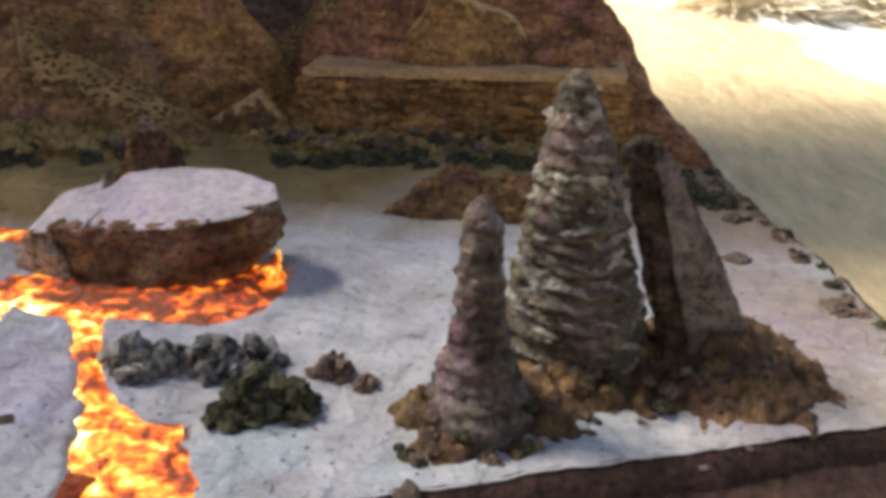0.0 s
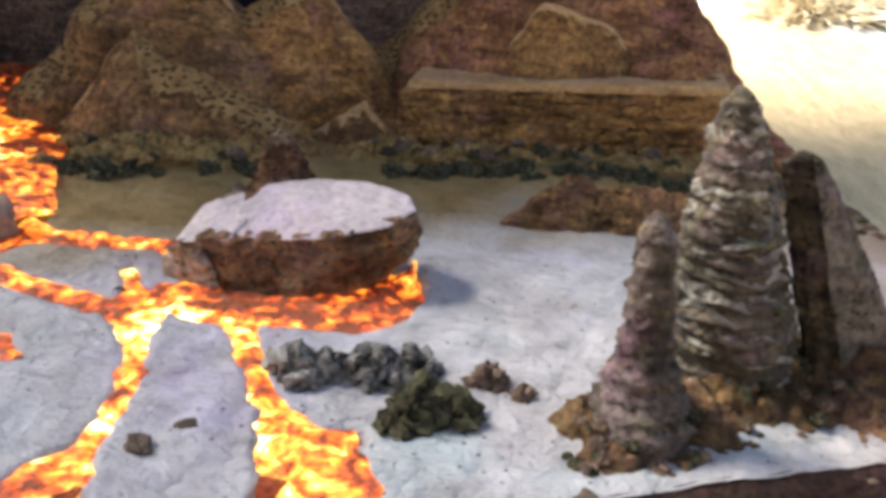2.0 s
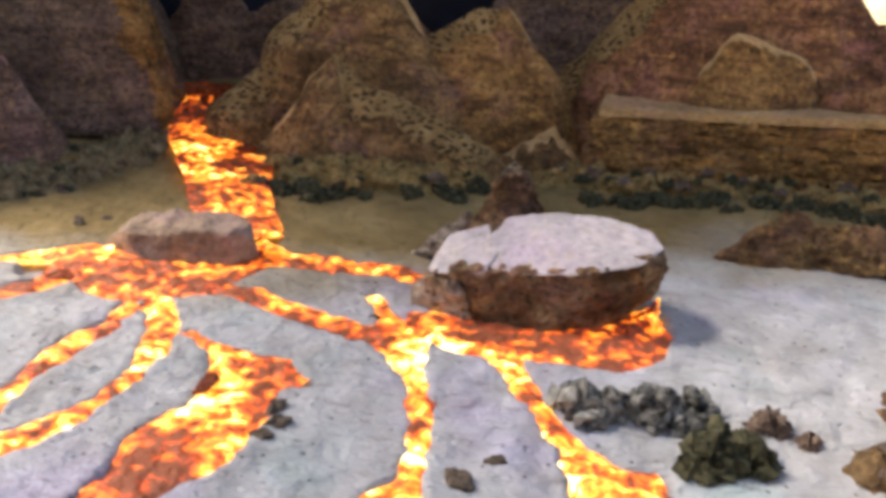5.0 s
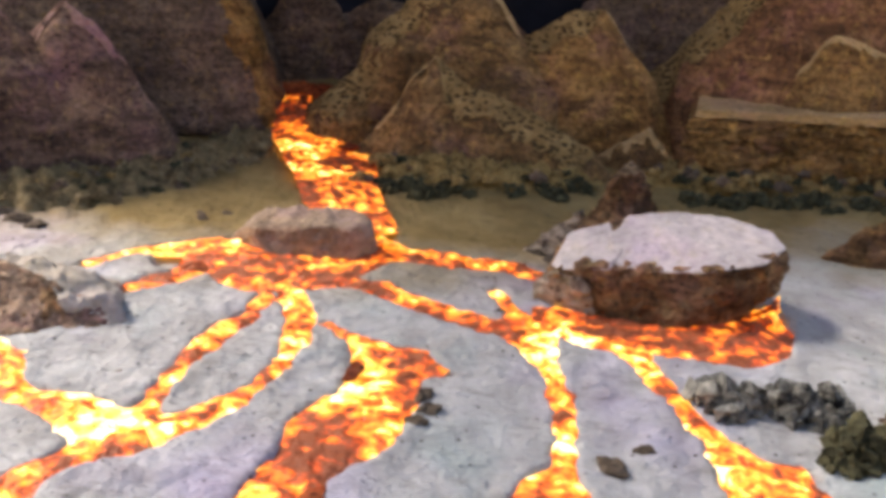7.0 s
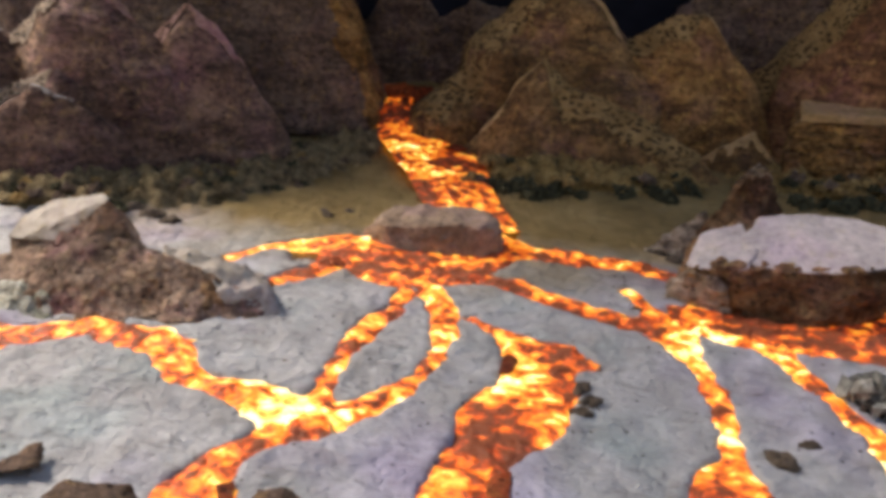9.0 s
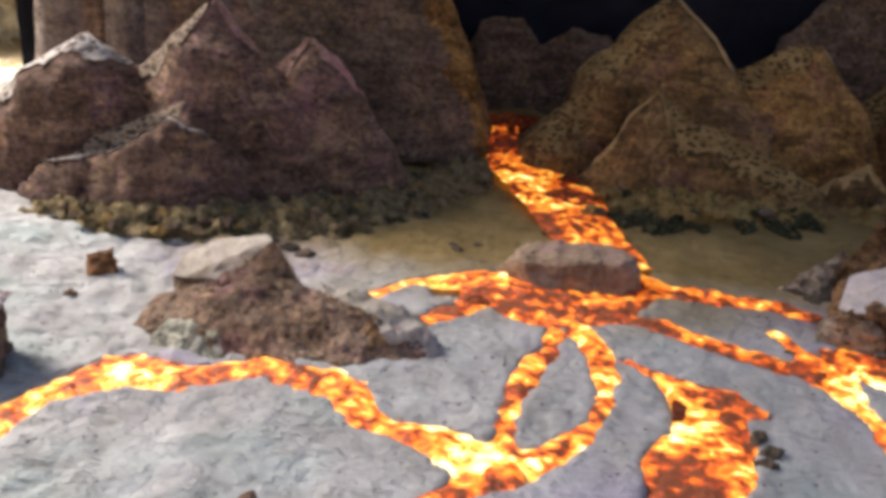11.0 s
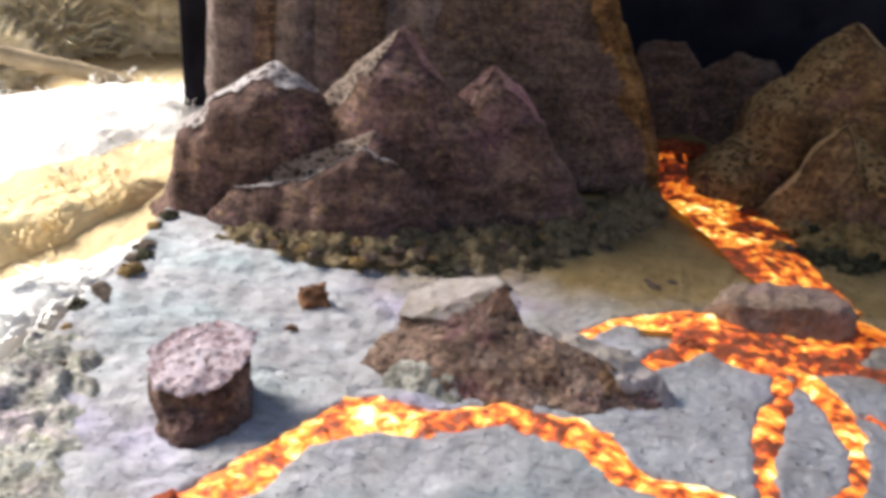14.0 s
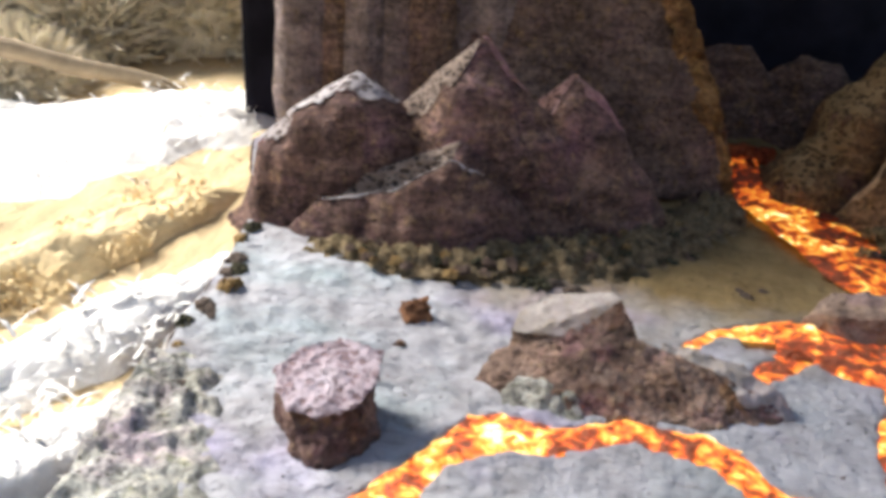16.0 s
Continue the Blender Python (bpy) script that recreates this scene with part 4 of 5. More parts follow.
# heaped grey clumps by the boulder
for x, y, s, m in ((-0.187, 0.522, 0.018, CRUMB_GREY), (-0.168, 0.528, 0.015, CRUMB_GREY), (-0.133, 0.53, 0.018, CRUMB_GREY), (-0.108, 0.533, 0.016, CRUMB_GREY), (-0.098, 0.487, 0.020, CRUMB_DARK), (-0.078, 0.49, 0.016, CRUMB_DARK), (-0.108, 0.472, 0.014, CRUMB_DARK), (-0.057, 0.53, 0.012, CRUMB_BROWN), (-0.031, 0.517, 0.008, CRUMB_BROWN)):
    clump("foam_clump", x, y, s * 1.28, x * 3001 % 360, "grey and black crumbly foam clump on pale sand" if m is CRUMB_GREY else "dark brown crumbly foam clump on pale sand", "foam clump", "foam clumps", m, 70, 0.95)
for x, y, s in ((-0.261, 0.428, 0.014), (-0.24, 0.453, 0.008), (-0.678, 0.779, 0.010), (-0.686, 0.79, 0.007), (-0.328, 0.793, 0.016), (-0.315, 0.77, 0.012), (-0.001, 0.406, 0.013), (-0.852, 0.727, 0.016), (-0.875, 0.735, 0.014), (-0.83, 0.722, 0.013), (0.345, 0.675, 0.016), (0.36, 0.69, 0.011), (0.324, 0.886, 0.014), (0.297, 0.787, 0.016), (-1.205, 0.644, 0.014), (-1.20, 0.61, 0.012), (-1.176, 0.528, 0.016), (-1.165, 0.52, 0.01), (-0.352, 0.64, 0.006), (-0.39, 0.45, 0.009), (-0.385, 0.47, 0.011), (-0.392, 0.49, 0.010), (0.017, 0.66, 0.004), (-0.66, 0.80, 0.008)):
    clump("dark_pebble", x, y, s * 0.92, y * 2003 % 360, "small dark brown crumbly stone lying on the sand", "pebble", "dark pebbles", CRUMB_BLACK, 24, 0.65)
for k in range(9):
    y = 0.42 + 0.36 * k / 9 + _rng.uniform(-0.01, 0.01)
    x = float(np.interp(y, [p[1] for p in LEFT], [p[0] for p in LEFT])) + abs(_rng.gauss(0.004, 0.012))
    clump("rim_clump", x, y, _rng.uniform(0.006, 0.013), _rng.uniform(0, 360), "brown crumbly clump on the base's open rim", "rubble clump", "rim clumps", (CRUMB_BROWN, CRUMB_OCHRE, CRUMB_DARK)[k % 3], 46, 0.6)
for k in range(110):
    x, y = _rng.uniform(-1.12, 0.33), _rng.uniform(0.36, 0.9)
    clump("gravel_bit", x, y, _rng.uniform(0.0022, 0.0045), _rng.uniform(0, 360), "tiny dark gravel bit on the sand", "gravel", "gravel bits", CRUMB_BROWN, 10, 0.5)


def rock(name, pts, material, label, seg=0.008, amp=0.003, scale=0.03, seed=0.0, round_=1, strata=0.0, category="rock"):
    return thing(name, hull_bm(pts, seg, amp, scale, round_, strata, seed, amp * 0.4), material, label, category)


rock("red_pebble", [(-1.003, 0.592, 0.018), (-0.972, 0.59, 0.018), (-0.985, 0.612, 0.02), (-1.002, 0.594, 0.034), (-0.976, 0.598, 0.042), (-0.990, 0.598, 0.032), (-0.99, 0.575, 0.018)], RUST, "small crumbly reddish stone on pale sand", 0.004, 0.006, 0.010, 3, 0, category="pebble")
rock("pebble", [(-0.991, 0.532, 0.018), (-0.974, 0.534, 0.018), (-0.98, 0.545, 0.018), (-0.982, 0.535, 0.026)], ROCK_RED, "tiny brown stone on pale sand", 0.005, 0.001, 0.012, 4, category="pebble")
rock("stone_chip", [(-0.735, 0.285, 0.01), (-0.705, 0.31, 0.01), (-0.71, 0.318, 0.02), (-0.70, 0.30, 0.016), (-0.735, 0.275, 0.018)], ROCK_DARK, "brown stone chip on pale sand", 0.005, 0.002, 0.012, 5, category="pebble")
rock("stone_chip", [(-0.69, 0.28, 0.01), (-0.62, 0.285, 0.01), (-0.64, 0.295, 0.018), (-0.68, 0.29, 0.018), (-0.65, 0.27, 0.016)], ROCK_DARK, "brown stone chip on pale sand", 0.005, 0.002, 0.012, 6, category="pebble")
rock("stone_chip", [(-0.575, 0.305, 0.01), (-0.535, 0.307, 0.01), (-0.55, 0.315, 0.02), (-0.57, 0.31, 0.018), (-0.55, 0.296, 0.012)], ROCK_DARK, "brown stone chip on pale sand", 0.005, 0.002, 0.012, 7, category="pebble")


# ---- the boulder in the lava ----
def boulder():
    base = tagged(new("boulder"), "brown boulder with a flat pale lilac top standing in lava", "boulder")
    body = [(-0.300, 0.668, 0.0), (-0.322, 0.672, 0.030), (-0.306, 0.657, 0.050), (-0.236, 0.649, 0.060), (-0.19, 0.647, 0.064), (-0.137, 0.659, 0.072), (-0.116, 0.69, 0.074), (-0.110, 0.690, 0.056), (-0.124, 0.676, 0.038), (-0.172, 0.655, 0.0), (-0.205, 0.637, -0.002), (-0.258, 0.645, -0.002), (-0.205, 0.636, 0.030), (-0.15, 0.73, 0.0), (-0.30, 0.74, 0.0), (-0.305, 0.72, 0.05), (-0.16, 0.74, 0.08), (-0.25, 0.74, 0.075)]
    part("boulder_body", hull_bm(body, 0.006, 0.006, 0.03, 0, 0.0, 31, 0.003), ROCK_RED, base, "pitted red-brown rock flank")
    # lilac crust, its paleness partly the light on the top face
    top = [(-0.262, 0.657, 0.058), (-0.236, 0.645, 0.060), (-0.19, 0.643, 0.064), (-0.137, 0.656, 0.073), (-0.116, 0.69, 0.078), (-0.125, 0.715, 0.081), (-0.16, 0.735, 0.085), (-0.21, 0.735, 0.085), (-0.25, 0.725, 0.080), (-0.268, 0.69, 0.070), (-0.20, 0.69, 0.080)]
    part("boulder_top", hull_bm(top, 0.006, 0.0025, 0.03, 1, 0.0, 32, 0.001), PALE, base, "flat lilac crust, paled as a lit top face")
    end = [(-0.326, 0.668, 0.000), (-0.326, 0.674, 0.030), (-0.312, 0.660, 0.046), (-0.285, 0.648, 0.046), (-0.272, 0.644, 0.020), (-0.285, 0.652, -0.002), (-0.30, 0.70, 0.02)]
    part("boulder_end", hull_bm(end, 0.005, 0.005, 0.014, 0, 0.0, 34, 0.003), ROCK_GREY, base, "grey speckled broken end")
    chip = [(-0.315, 0.670, 0.046), (-0.306, 0.655, 0.049), (-0.264, 0.650, 0.056), (-0.254, 0.670, 0.066), (-0.266, 0.715, 0.077), (-0.302, 0.708, 0.064)]
    part("boulder_top_chip", hull_bm(chip, 0.006, 0.0025, 0.03, 1, 0.0, 33, 0.001), PALE, base, "lower pale lilac chip of the crust")


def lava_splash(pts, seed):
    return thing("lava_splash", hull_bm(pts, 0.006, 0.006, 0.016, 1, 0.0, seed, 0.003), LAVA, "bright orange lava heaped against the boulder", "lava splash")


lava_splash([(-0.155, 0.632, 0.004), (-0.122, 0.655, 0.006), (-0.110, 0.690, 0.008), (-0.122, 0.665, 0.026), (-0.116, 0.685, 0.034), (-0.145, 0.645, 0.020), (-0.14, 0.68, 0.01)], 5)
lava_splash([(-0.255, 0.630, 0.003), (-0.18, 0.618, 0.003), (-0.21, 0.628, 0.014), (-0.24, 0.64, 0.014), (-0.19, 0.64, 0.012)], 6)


boulder()
def rock_nub():
    base = tagged(new("rock_nub"), "small pointed red-brown rock with a pale tip behind the boulder", "rock")
    part("nub_body", hull_bm([(-0.305, 0.79, 0.01), (-0.283, 0.79, 0.050), (-0.264, 0.78, 0.098), (-0.25, 0.782, 0.108), (-0.236, 0.785, 0.102), (-0.212, 0.79, 0.06), (-0.205, 0.79, 0.01), (-0.25, 0.765, 0.01), (-0.25, 0.83, 0.01)], 0.006, 0.006, 0.022, 1, 0.0, 33, 0.003), ROCK_RED, base)
    part("nub_tip", hull_bm([(-0.268, 0.782, 0.093), (-0.262, 0.778, 0.104), (-0.25, 0.779, 0.116), (-0.236, 0.783, 0.107), (-0.232, 0.788, 0.097), (-0.25, 0.80, 0.100)], 0.004, 0.003, 0.010, 0, 0.0, 37, 0.002), ROCK_GREY, base, "pale grey tip")
    part("nub_tail", hull_bm([(-0.345, 0.792, 0.008), (-0.318, 0.79, 0.034), (-0.288, 0.79, 0.062), (-0.275, 0.79, 0.01), (-0.31, 0.775, 0.008), (-0.30, 0.81, 0.01)], 0.005, 0.005, 0.014, 0, 0.0, 38, 0.003), ROCK_GREY, base, "low speckled grey tail")


rock_nub()
rock("long_rock", [(-0.047, 0.85, 0.008), (-0.035, 0.85, 0.022), (-0.010, 0.852, 0.030), (0.004, 0.854, 0.047), (0.022, 0.857, 0.070), (0.034, 0.86, 0.069), (0.052, 0.86, 0.058), (0.056, 0.84, 0.008), (0.0, 0.838, 0.008), (0.03, 0.90, 0.01)], UMBER, "low pointed dark brown rock half sunk in sand", 0.0055, 0.006, 0.018, 34)
rock("long_rock", [(0.045, 0.845, 0.008), (0.050, 0.86, 0.052), (0.076, 0.862, 0.057), (0.11, 0.866, 0.052), (0.15, 0.87, 0.050), (0.185, 0.87, 0.044), (0.20, 0.86, 0.008), (0.1, 0.843, 0.010), (0.15, 0.90, 0.02)], UMBER, "long low dark brown rock half sunk in sand", 0.0055, 0.006, 0.018, 35)
rock("cap_rock", [(-0.632, 0.735, 0.006), (-0.622, 0.728, 0.024), (-0.600, 0.718, 0.036), (-0.560, 0.716, 0.040), (-0.505, 0.722, 0.042), (-0.484, 0.735, 0.036), (-0.482, 0.742, 0.008), (-0.50, 0.714, 0.004), (-0.585, 0.705, 0.004), (-0.60, 0.755, 0.040), (-0.55, 0.765, 0.044), (-0.50, 0.765, 0.042), (-0.56, 0.79, 0.01)], CAP, "flat oval pinkish-brown rock bridging the lava", 0.006, 0.004, 0.022, 36, 1)


def split_rock():
    base = tagged(new("rock_outcrop"), "tan and pink rock outcrop with a pale sheared top beside lava", "rock outcrop")
    part("mass", hull_bm([(-0.908, 0.505, 0.01), (-0.85, 0.458, 0.004), (-0.77, 0.470, 0.004), (-0.70, 0.488, 0.006), (-0.645, 0.522, 0.006), (-0.70, 0.60, 0.01), (-0.86, 0.60, 0.01), (-0.892, 0.528, 0.036), (-0.82, 0.512, 0.052), (-0.79, 0.535, 0.066), (-0.755, 0.535, 0.056), (-0.715, 0.54, 0.044), (-0.66, 0.540, 0.024)], 0.005, 0.0028, 0.024, 0, 0, 46, 0.002), OUTCROP, base, "rough brown and pink mass")
    part("wedge", hull_bm([(-0.888, 0.545, 0.01), (-0.880, 0.538, 0.050), (-0.832, 0.532, 0.054), (-0.855, 0.560, 0.076), (-0.793, 0.548, 0.090), (-0.776, 0.556, 0.054), (-0.752, 0.56, 0.01), (-0.815, 0.508, 0.030), (-0.86, 0.51, 0.02), (-0.83, 0.60, 0.01), (-0.795, 0.585, 0.06)], 0.005, 0.0016, 0.016, 0, 0, 41, 0.0012), OUTCROP, base, "tan wedge with a sharp sheared edge")
    part("wedge_top", hull_bm([(-0.882, 0.536, 0.051), (-0.872, 0.533, 0.052), (-0.830, 0.531, 0.056), (-0.791, 0.547, 0.092), (-0.800, 0.556, 0.093), (-0.855, 0.563, 0.079), (-0.878, 0.552, 0.064)], 0.005, 0.0010, 0.02, 0, 0, 42, 0.0006), TAN_CRUST, base, "pale sheared top")
    part("foot", hull_bm([(-0.885, 0.495, 0.006), (-0.868, 0.498, 0.028), (-0.840, 0.490, 0.034), (-0.812, 0.484, 0.026), (-0.80, 0.468, 0.006), (-0.845, 0.454, 0.004), (-0.878, 0.472, 0.006), (-0.83, 0.53, 0.03)], 0.0045, 0.004, 0.014, 1, 0, 43, 0.002), RUBBLE, base, "rough grey-green foot")
    part("tail", hull_bm([(-0.745, 0.53, 0.01), (-0.755, 0.565, 0.050), (-0.70, 0.562, 0.044), (-0.655, 0.548, 0.028), (-0.634, 0.54, 0.008), (-0.65, 0.520, 0.006), (-0.68, 0.61, 0.01), (-0.75, 0.61, 0.012), (-0.69, 0.530, 0.032)], 0.0045, 0.005, 0.016, 1, 0, 45, 0.002), TAN_CRUST, base, "low rubble of grey stone")
    part("pink_knob", hull_bm([(-0.735, 0.515, 0.01), (-0.715, 0.545, 0.042), (-0.69, 0.53, 0.034), (-0.675, 0.515, 0.01), (-0.71, 0.495, 0.008), (-0.73, 0.53, 0.036)], 0.0045, 0.005, 0.014, 1, 0, 47, 0.002), ROCK_RED, base, "dark pink-brown knob")


split_rock()


def block_rock():
    base = tagged(new("block_rock"), "squat reddish rock with a pale pink top", "rock")
    part("block_body", hull_bm([(-1.040, 0.400, 0.012), (-1.040, 0.408, 0.043), (-1.015, 0.372, 0.036), (-0.962, 0.385, 0.043), (-0.952, 0.405, 0.012), (-0.956, 0.375, 0.010), (-0.978, 0.348, 0.006), (-1.005, 0.360, 0.008), (-0.975, 0.445, 0.012), (-0.975, 0.440, 0.050)], 0.0055, 0.0045, 0.020, 1, 0, 51, 0.0025), PURPLE, base, "broken dark red flank")
    part("block_top", hull_bm([(-1.044, 0.408, 0.048), (-1.016, 0.370, 0.041), (-0.990, 0.366, 0.040), (-0.962, 0.378, 0.048), (-0.953, 0.405, 0.060), (-0.962, 0.435, 0.066), (-1.0, 0.450, 0.064), (-1.03, 0.435, 0.058)], 0.0055, 0.0045, 0.014, 0, 0, 52, 0.0025), SPECK_PINKISH, base, "pale pink rough top")


block_rock()


def edge_rubble():
    """Mossy grey rubble along the left rim."""
    bm = bmesh.new()
    grid = {}
    nx, ny = 40, 60
    for j in range(ny):
        for i in range(nx):
            y = 0.20 + 0.27 * j / (ny - 1)
            x0 = float(np.interp(y, [p[1] for p in LEFT], [p[0] for p in LEFT])) - 0.012
            x = x0 + (0.155 - 0.085 * j / ny) * i / (nx - 1)
            u = i / (nx - 1)
            h = 0.020 * (1 - u) ** 0.6 * min(1, j / 4, (ny - 1 - j) / 8) * min(1.0, i / 3)
            grid[i, j] = bm.verts.new((x, y, float(bed(x, y)) - 0.008 + h + (0.010 * fract((x, y, 0), 0.02, 4, 4)) * min(1, (nx - 1 - i) / 6)))
    for j in range(ny - 1):
        for i in range(nx - 1):
            bm.faces.new((grid[i, j], grid[i + 1, j], grid[i + 1, j + 1], grid[i, j + 1]))
    return thing("edge_rubble", bm, RUBBLE, "rough grey-green rubble bank along the base's rim", "rubble bank")


edge_rubble()


# ---- the spires ----
def ringed_bm(height, radii, lean=(0.0, 0.0), rings=70, n=26, ripple=0.10, pitch=0.011, seed=0.0, squash=1.0, knob=0.12):
    """A tapering spire with drooping rings; radii: (share of height, radius)."""
    bm = bmesh.new()
    lines = []
    for j in range(rings + 1):
        u = j / rings
        r0 = float(np.interp(u, [a for a, _ in radii], [b for _, b in radii]))
        ring = []
        for k in range(n):
            a = 2 * math.pi * k / n
            dirv = Vector((math.cos(a), math.sin(a) * squash, 0))
            z = u * height
            ph = ((z + 0.004 * fract((math.cos(a), math.sin(a), u * 3), 0.8, 3, seed)) / pitch) % 1.0
            saw = (1 - ph) ** 1.4 - 0.4
            r = r0 * (1 + ripple * saw * (0.4 + 0.9 * abs(fract((math.cos(a) * 2, math.sin(a) * 2, z * 40), 1.2, 2, seed + 5))) + knob * fract((math.cos(a) * r0, math.sin(a) * r0, z), 0.03 if knob < 0.2 else 0.016, 3, seed))
            ring.append(bm.verts.new((dirv.x * r + lean[0] * u, dirv.y * r + lean[1] * u, z)))
        lines.append(ring)
    for a, b in zip(lines, lines[1:]):
        for k in range(n):
            bm.faces.new((a[k], a[(k + 1) % n], b[(k + 1) % n], b[k]))
    bm.faces.new(lines[-1])
    bm.faces.new(lines[0][::-1])
    bmesh.ops.recalc_face_normals(bm, faces=bm.faces[:])
    return bm


def frill_bm(r, seed, n=40):
    """A drooping broken ledge round a spire."""
    bm = bmesh.new()
    inner, edge, under = [], [], []
    for k in range(n):
        a = 2 * math.pi * k / n
        ca, sa = math.cos(a), math.sin(a)
        out = 0.0055 * max(-0.4, 0.15 + 1.5 * fract((ca * 1.3, sa * 1.3, seed), 0.55, 3, seed))
        dz = 0.009 * fract((ca, sa, seed * 2), 0.8, 2, seed + 1)
        inner.append(bm.verts.new((ca * r * 0.93, sa * r * 0.93, 0.003 + dz)))
        edge.append(bm.verts.new((ca * (r + out), sa * (r + out), dz - 0.0005)))
        under.append(bm.verts.new((ca * r * 0.93, sa * r * 0.93, dz - 0.0035)))
    for k in range(n):
        m = (k + 1) % n
        bm.faces.new((inner[k], edge[k], edge[m], inner[m]))
        bm.faces.new((edge[k], under[k], under[m], edge[m]))
    bmesh.ops.recalc_face_normals(bm, faces=bm.faces[:])
    return bm


def ringed_spire(x, y, height, radii, lean, seed, frills, ripple, pitch, label, skin):
    base = tagged(new("rock_spire"), label, "rock spire", "rock spires")
    base.location = (x, y, 0.008)
    part("spire_core", ringed_bm(height, radii, (lean, 0.0), 90, 30, ripple, pitch, seed, 1.0, 0.12 if skin is SPIRE else 0.32), skin, base)
    rng = random.Random(int(seed * 10))
    for k in range(frills):
        u = 0.10 + 0.84 * (k + rng.uniform(-0.25, 0.25)) / frills
        r = float(np.interp(u, [a for a, _ in radii], [b for _, b in radii]))
        # the tall spire's ledges are coloured pale for light catching them
        ob = part("ledge", frill_bm(r * 1.0, seed + k * 1.7), SPIRE_LIT if skin is SPIRE else skin, base, "frilled ledge paled as if lit" if skin is SPIRE else "")
        ob.location = (lean * u, 0, u * height)
        ob.rotation_euler = (rng.uniform(-0.10, 0.10), rng.uniform(-0.10, 0.10), 0)


ringed_spire(0.111, 0.56, 0.212, [(0, 0.056), (0.10, 0.048), (0.32, 0.0425), (0.51, 0.0335), (0.70, 0.0245), (0.87, 0.0172), (0.95, 0.0105), (0.985, 0.006), (1, 0.002)], -0.020, 1.0, 24, 0.22, 0.0125, "tall ringed grey-brown rock spire with pale frilled ledges", SPIRE)
ringed_spire(0.041, 0.482, 0.151, [(0, 0.036), (0.15, 0.029), (0.34, 0.0205), (0.50, 0.0160), (0.64, 0.0138), (0.77, 0.0122), (0.90, 0.0115), (0.96, 0.0075), (1, 0.002)], -0.009, 2.0, 9, 0.12, 0.012, "slim knobbly grey-pink rock spire", SMALL_SPIRE)


def slab_spire():
    """A smooth face coloured as lit, a rough one darkened as recessed, met along an upright edge."""
    base = tagged(new("rock_spire"), "leaning flat-faced grey rock spire with a dark rough side", "rock spire", "rock spires")
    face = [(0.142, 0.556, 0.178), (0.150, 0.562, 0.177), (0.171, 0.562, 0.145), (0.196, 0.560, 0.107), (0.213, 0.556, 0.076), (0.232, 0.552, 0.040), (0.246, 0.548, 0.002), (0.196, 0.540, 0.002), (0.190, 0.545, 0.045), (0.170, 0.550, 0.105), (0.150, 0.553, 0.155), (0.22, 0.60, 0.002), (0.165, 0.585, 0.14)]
    part("smooth_face", hull_bm(face, 0.007, 0.0022, 0.03, 1, 0.0, 61, 0.001), LILAC, base, "smooth face coloured lilac-grey as lit")
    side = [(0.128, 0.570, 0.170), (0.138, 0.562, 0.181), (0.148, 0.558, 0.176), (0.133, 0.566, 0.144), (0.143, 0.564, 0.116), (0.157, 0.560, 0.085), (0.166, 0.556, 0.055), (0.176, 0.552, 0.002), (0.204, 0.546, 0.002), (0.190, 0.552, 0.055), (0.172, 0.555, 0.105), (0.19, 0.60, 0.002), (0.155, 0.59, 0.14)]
    part("rough_side", hull_bm(side, 0.006, 0.0055, 0.016, 0, 0.0, 62, 0.003), SPIRE, base, "rough green-black side, darkened for its recess")


slab_spire()


def spire_mound():
    """Brown-green rubble heaped round the spires' feet."""
    bm = bmesh.new()
    grid, tall = {}, {}
    nx, ny = 130, 88
    for j in range(ny):
        for i in range(nx):
            x, y = -0.035 + 0.345 * i / (nx - 1), 0.425 + 0.235 * j / (ny - 1)
            h = 0.0
            for cx, cy, r, a in ((0.035, 0.482, 0.056, 0.030), (0.11, 0.555, 0.078, 0.036), (0.215, 0.565, 0.088, 0.034), (0.075, 0.505, 0.055, 0.022)):
                d = math.hypot(x - cx, y - cy) / r
                d += 0.25 * fract((x, y, 0), 0.03, 3, 6)
                h = max(h, a * max(0.0, 1 - d) ** 0.9 * 1.15)
            tall[i, j] = h
            grid[i, j] = bm.verts.new((x, y, float(bed(x, y) + wave(x, y)) - 0.007 + h * 1.15 + (0.009 * fract((x, y, 0), 0.012, 4, 8) if h > 0.002 else 0)))
    for j in range(ny - 1):
        for i in range(nx - 1):
            corners = ((i, j), (i + 1, j), (i + 1, j + 1), (i, j + 1))
            if max(tall[c] for c in corners) > 0.0005:
                bm.faces.new([grid[c] for c in corners])
    bmesh.ops.delete(bm, geom=[v for v in bm.verts if not v.link_faces], context="VERTS")
    return thing("rubble_mound", bm, MOUND, "brown-green crumbly rubble mound at the spires' feet", "rubble mound")


spire_mound()
for k in range(90):
    a, r = _rng.uniform(0, 6.28), _rng.uniform(0.45, 1.15)
    cx, cy, s = ((0.03, 0.48, 0.05), (0.12, 0.55, 0.085), (0.205, 0.565, 0.08))[k % 3]
    x, y = cx + s * r * math.cos(a), cy - abs(s * r * math.sin(a)) * 0.8
    clump("moss_clump", x, y, _rng.uniform(0.0025, 0.0065), _rng.uniform(0, 360), "brown-green crumbly moss clump at the spires' feet", "moss clump", "spire moss clumps", (CRUMB_BROWN, CRUMB_DARK)[k // 3 % 2], 46, 0.7, -0.026 * max(0.0, 1 - r * r))


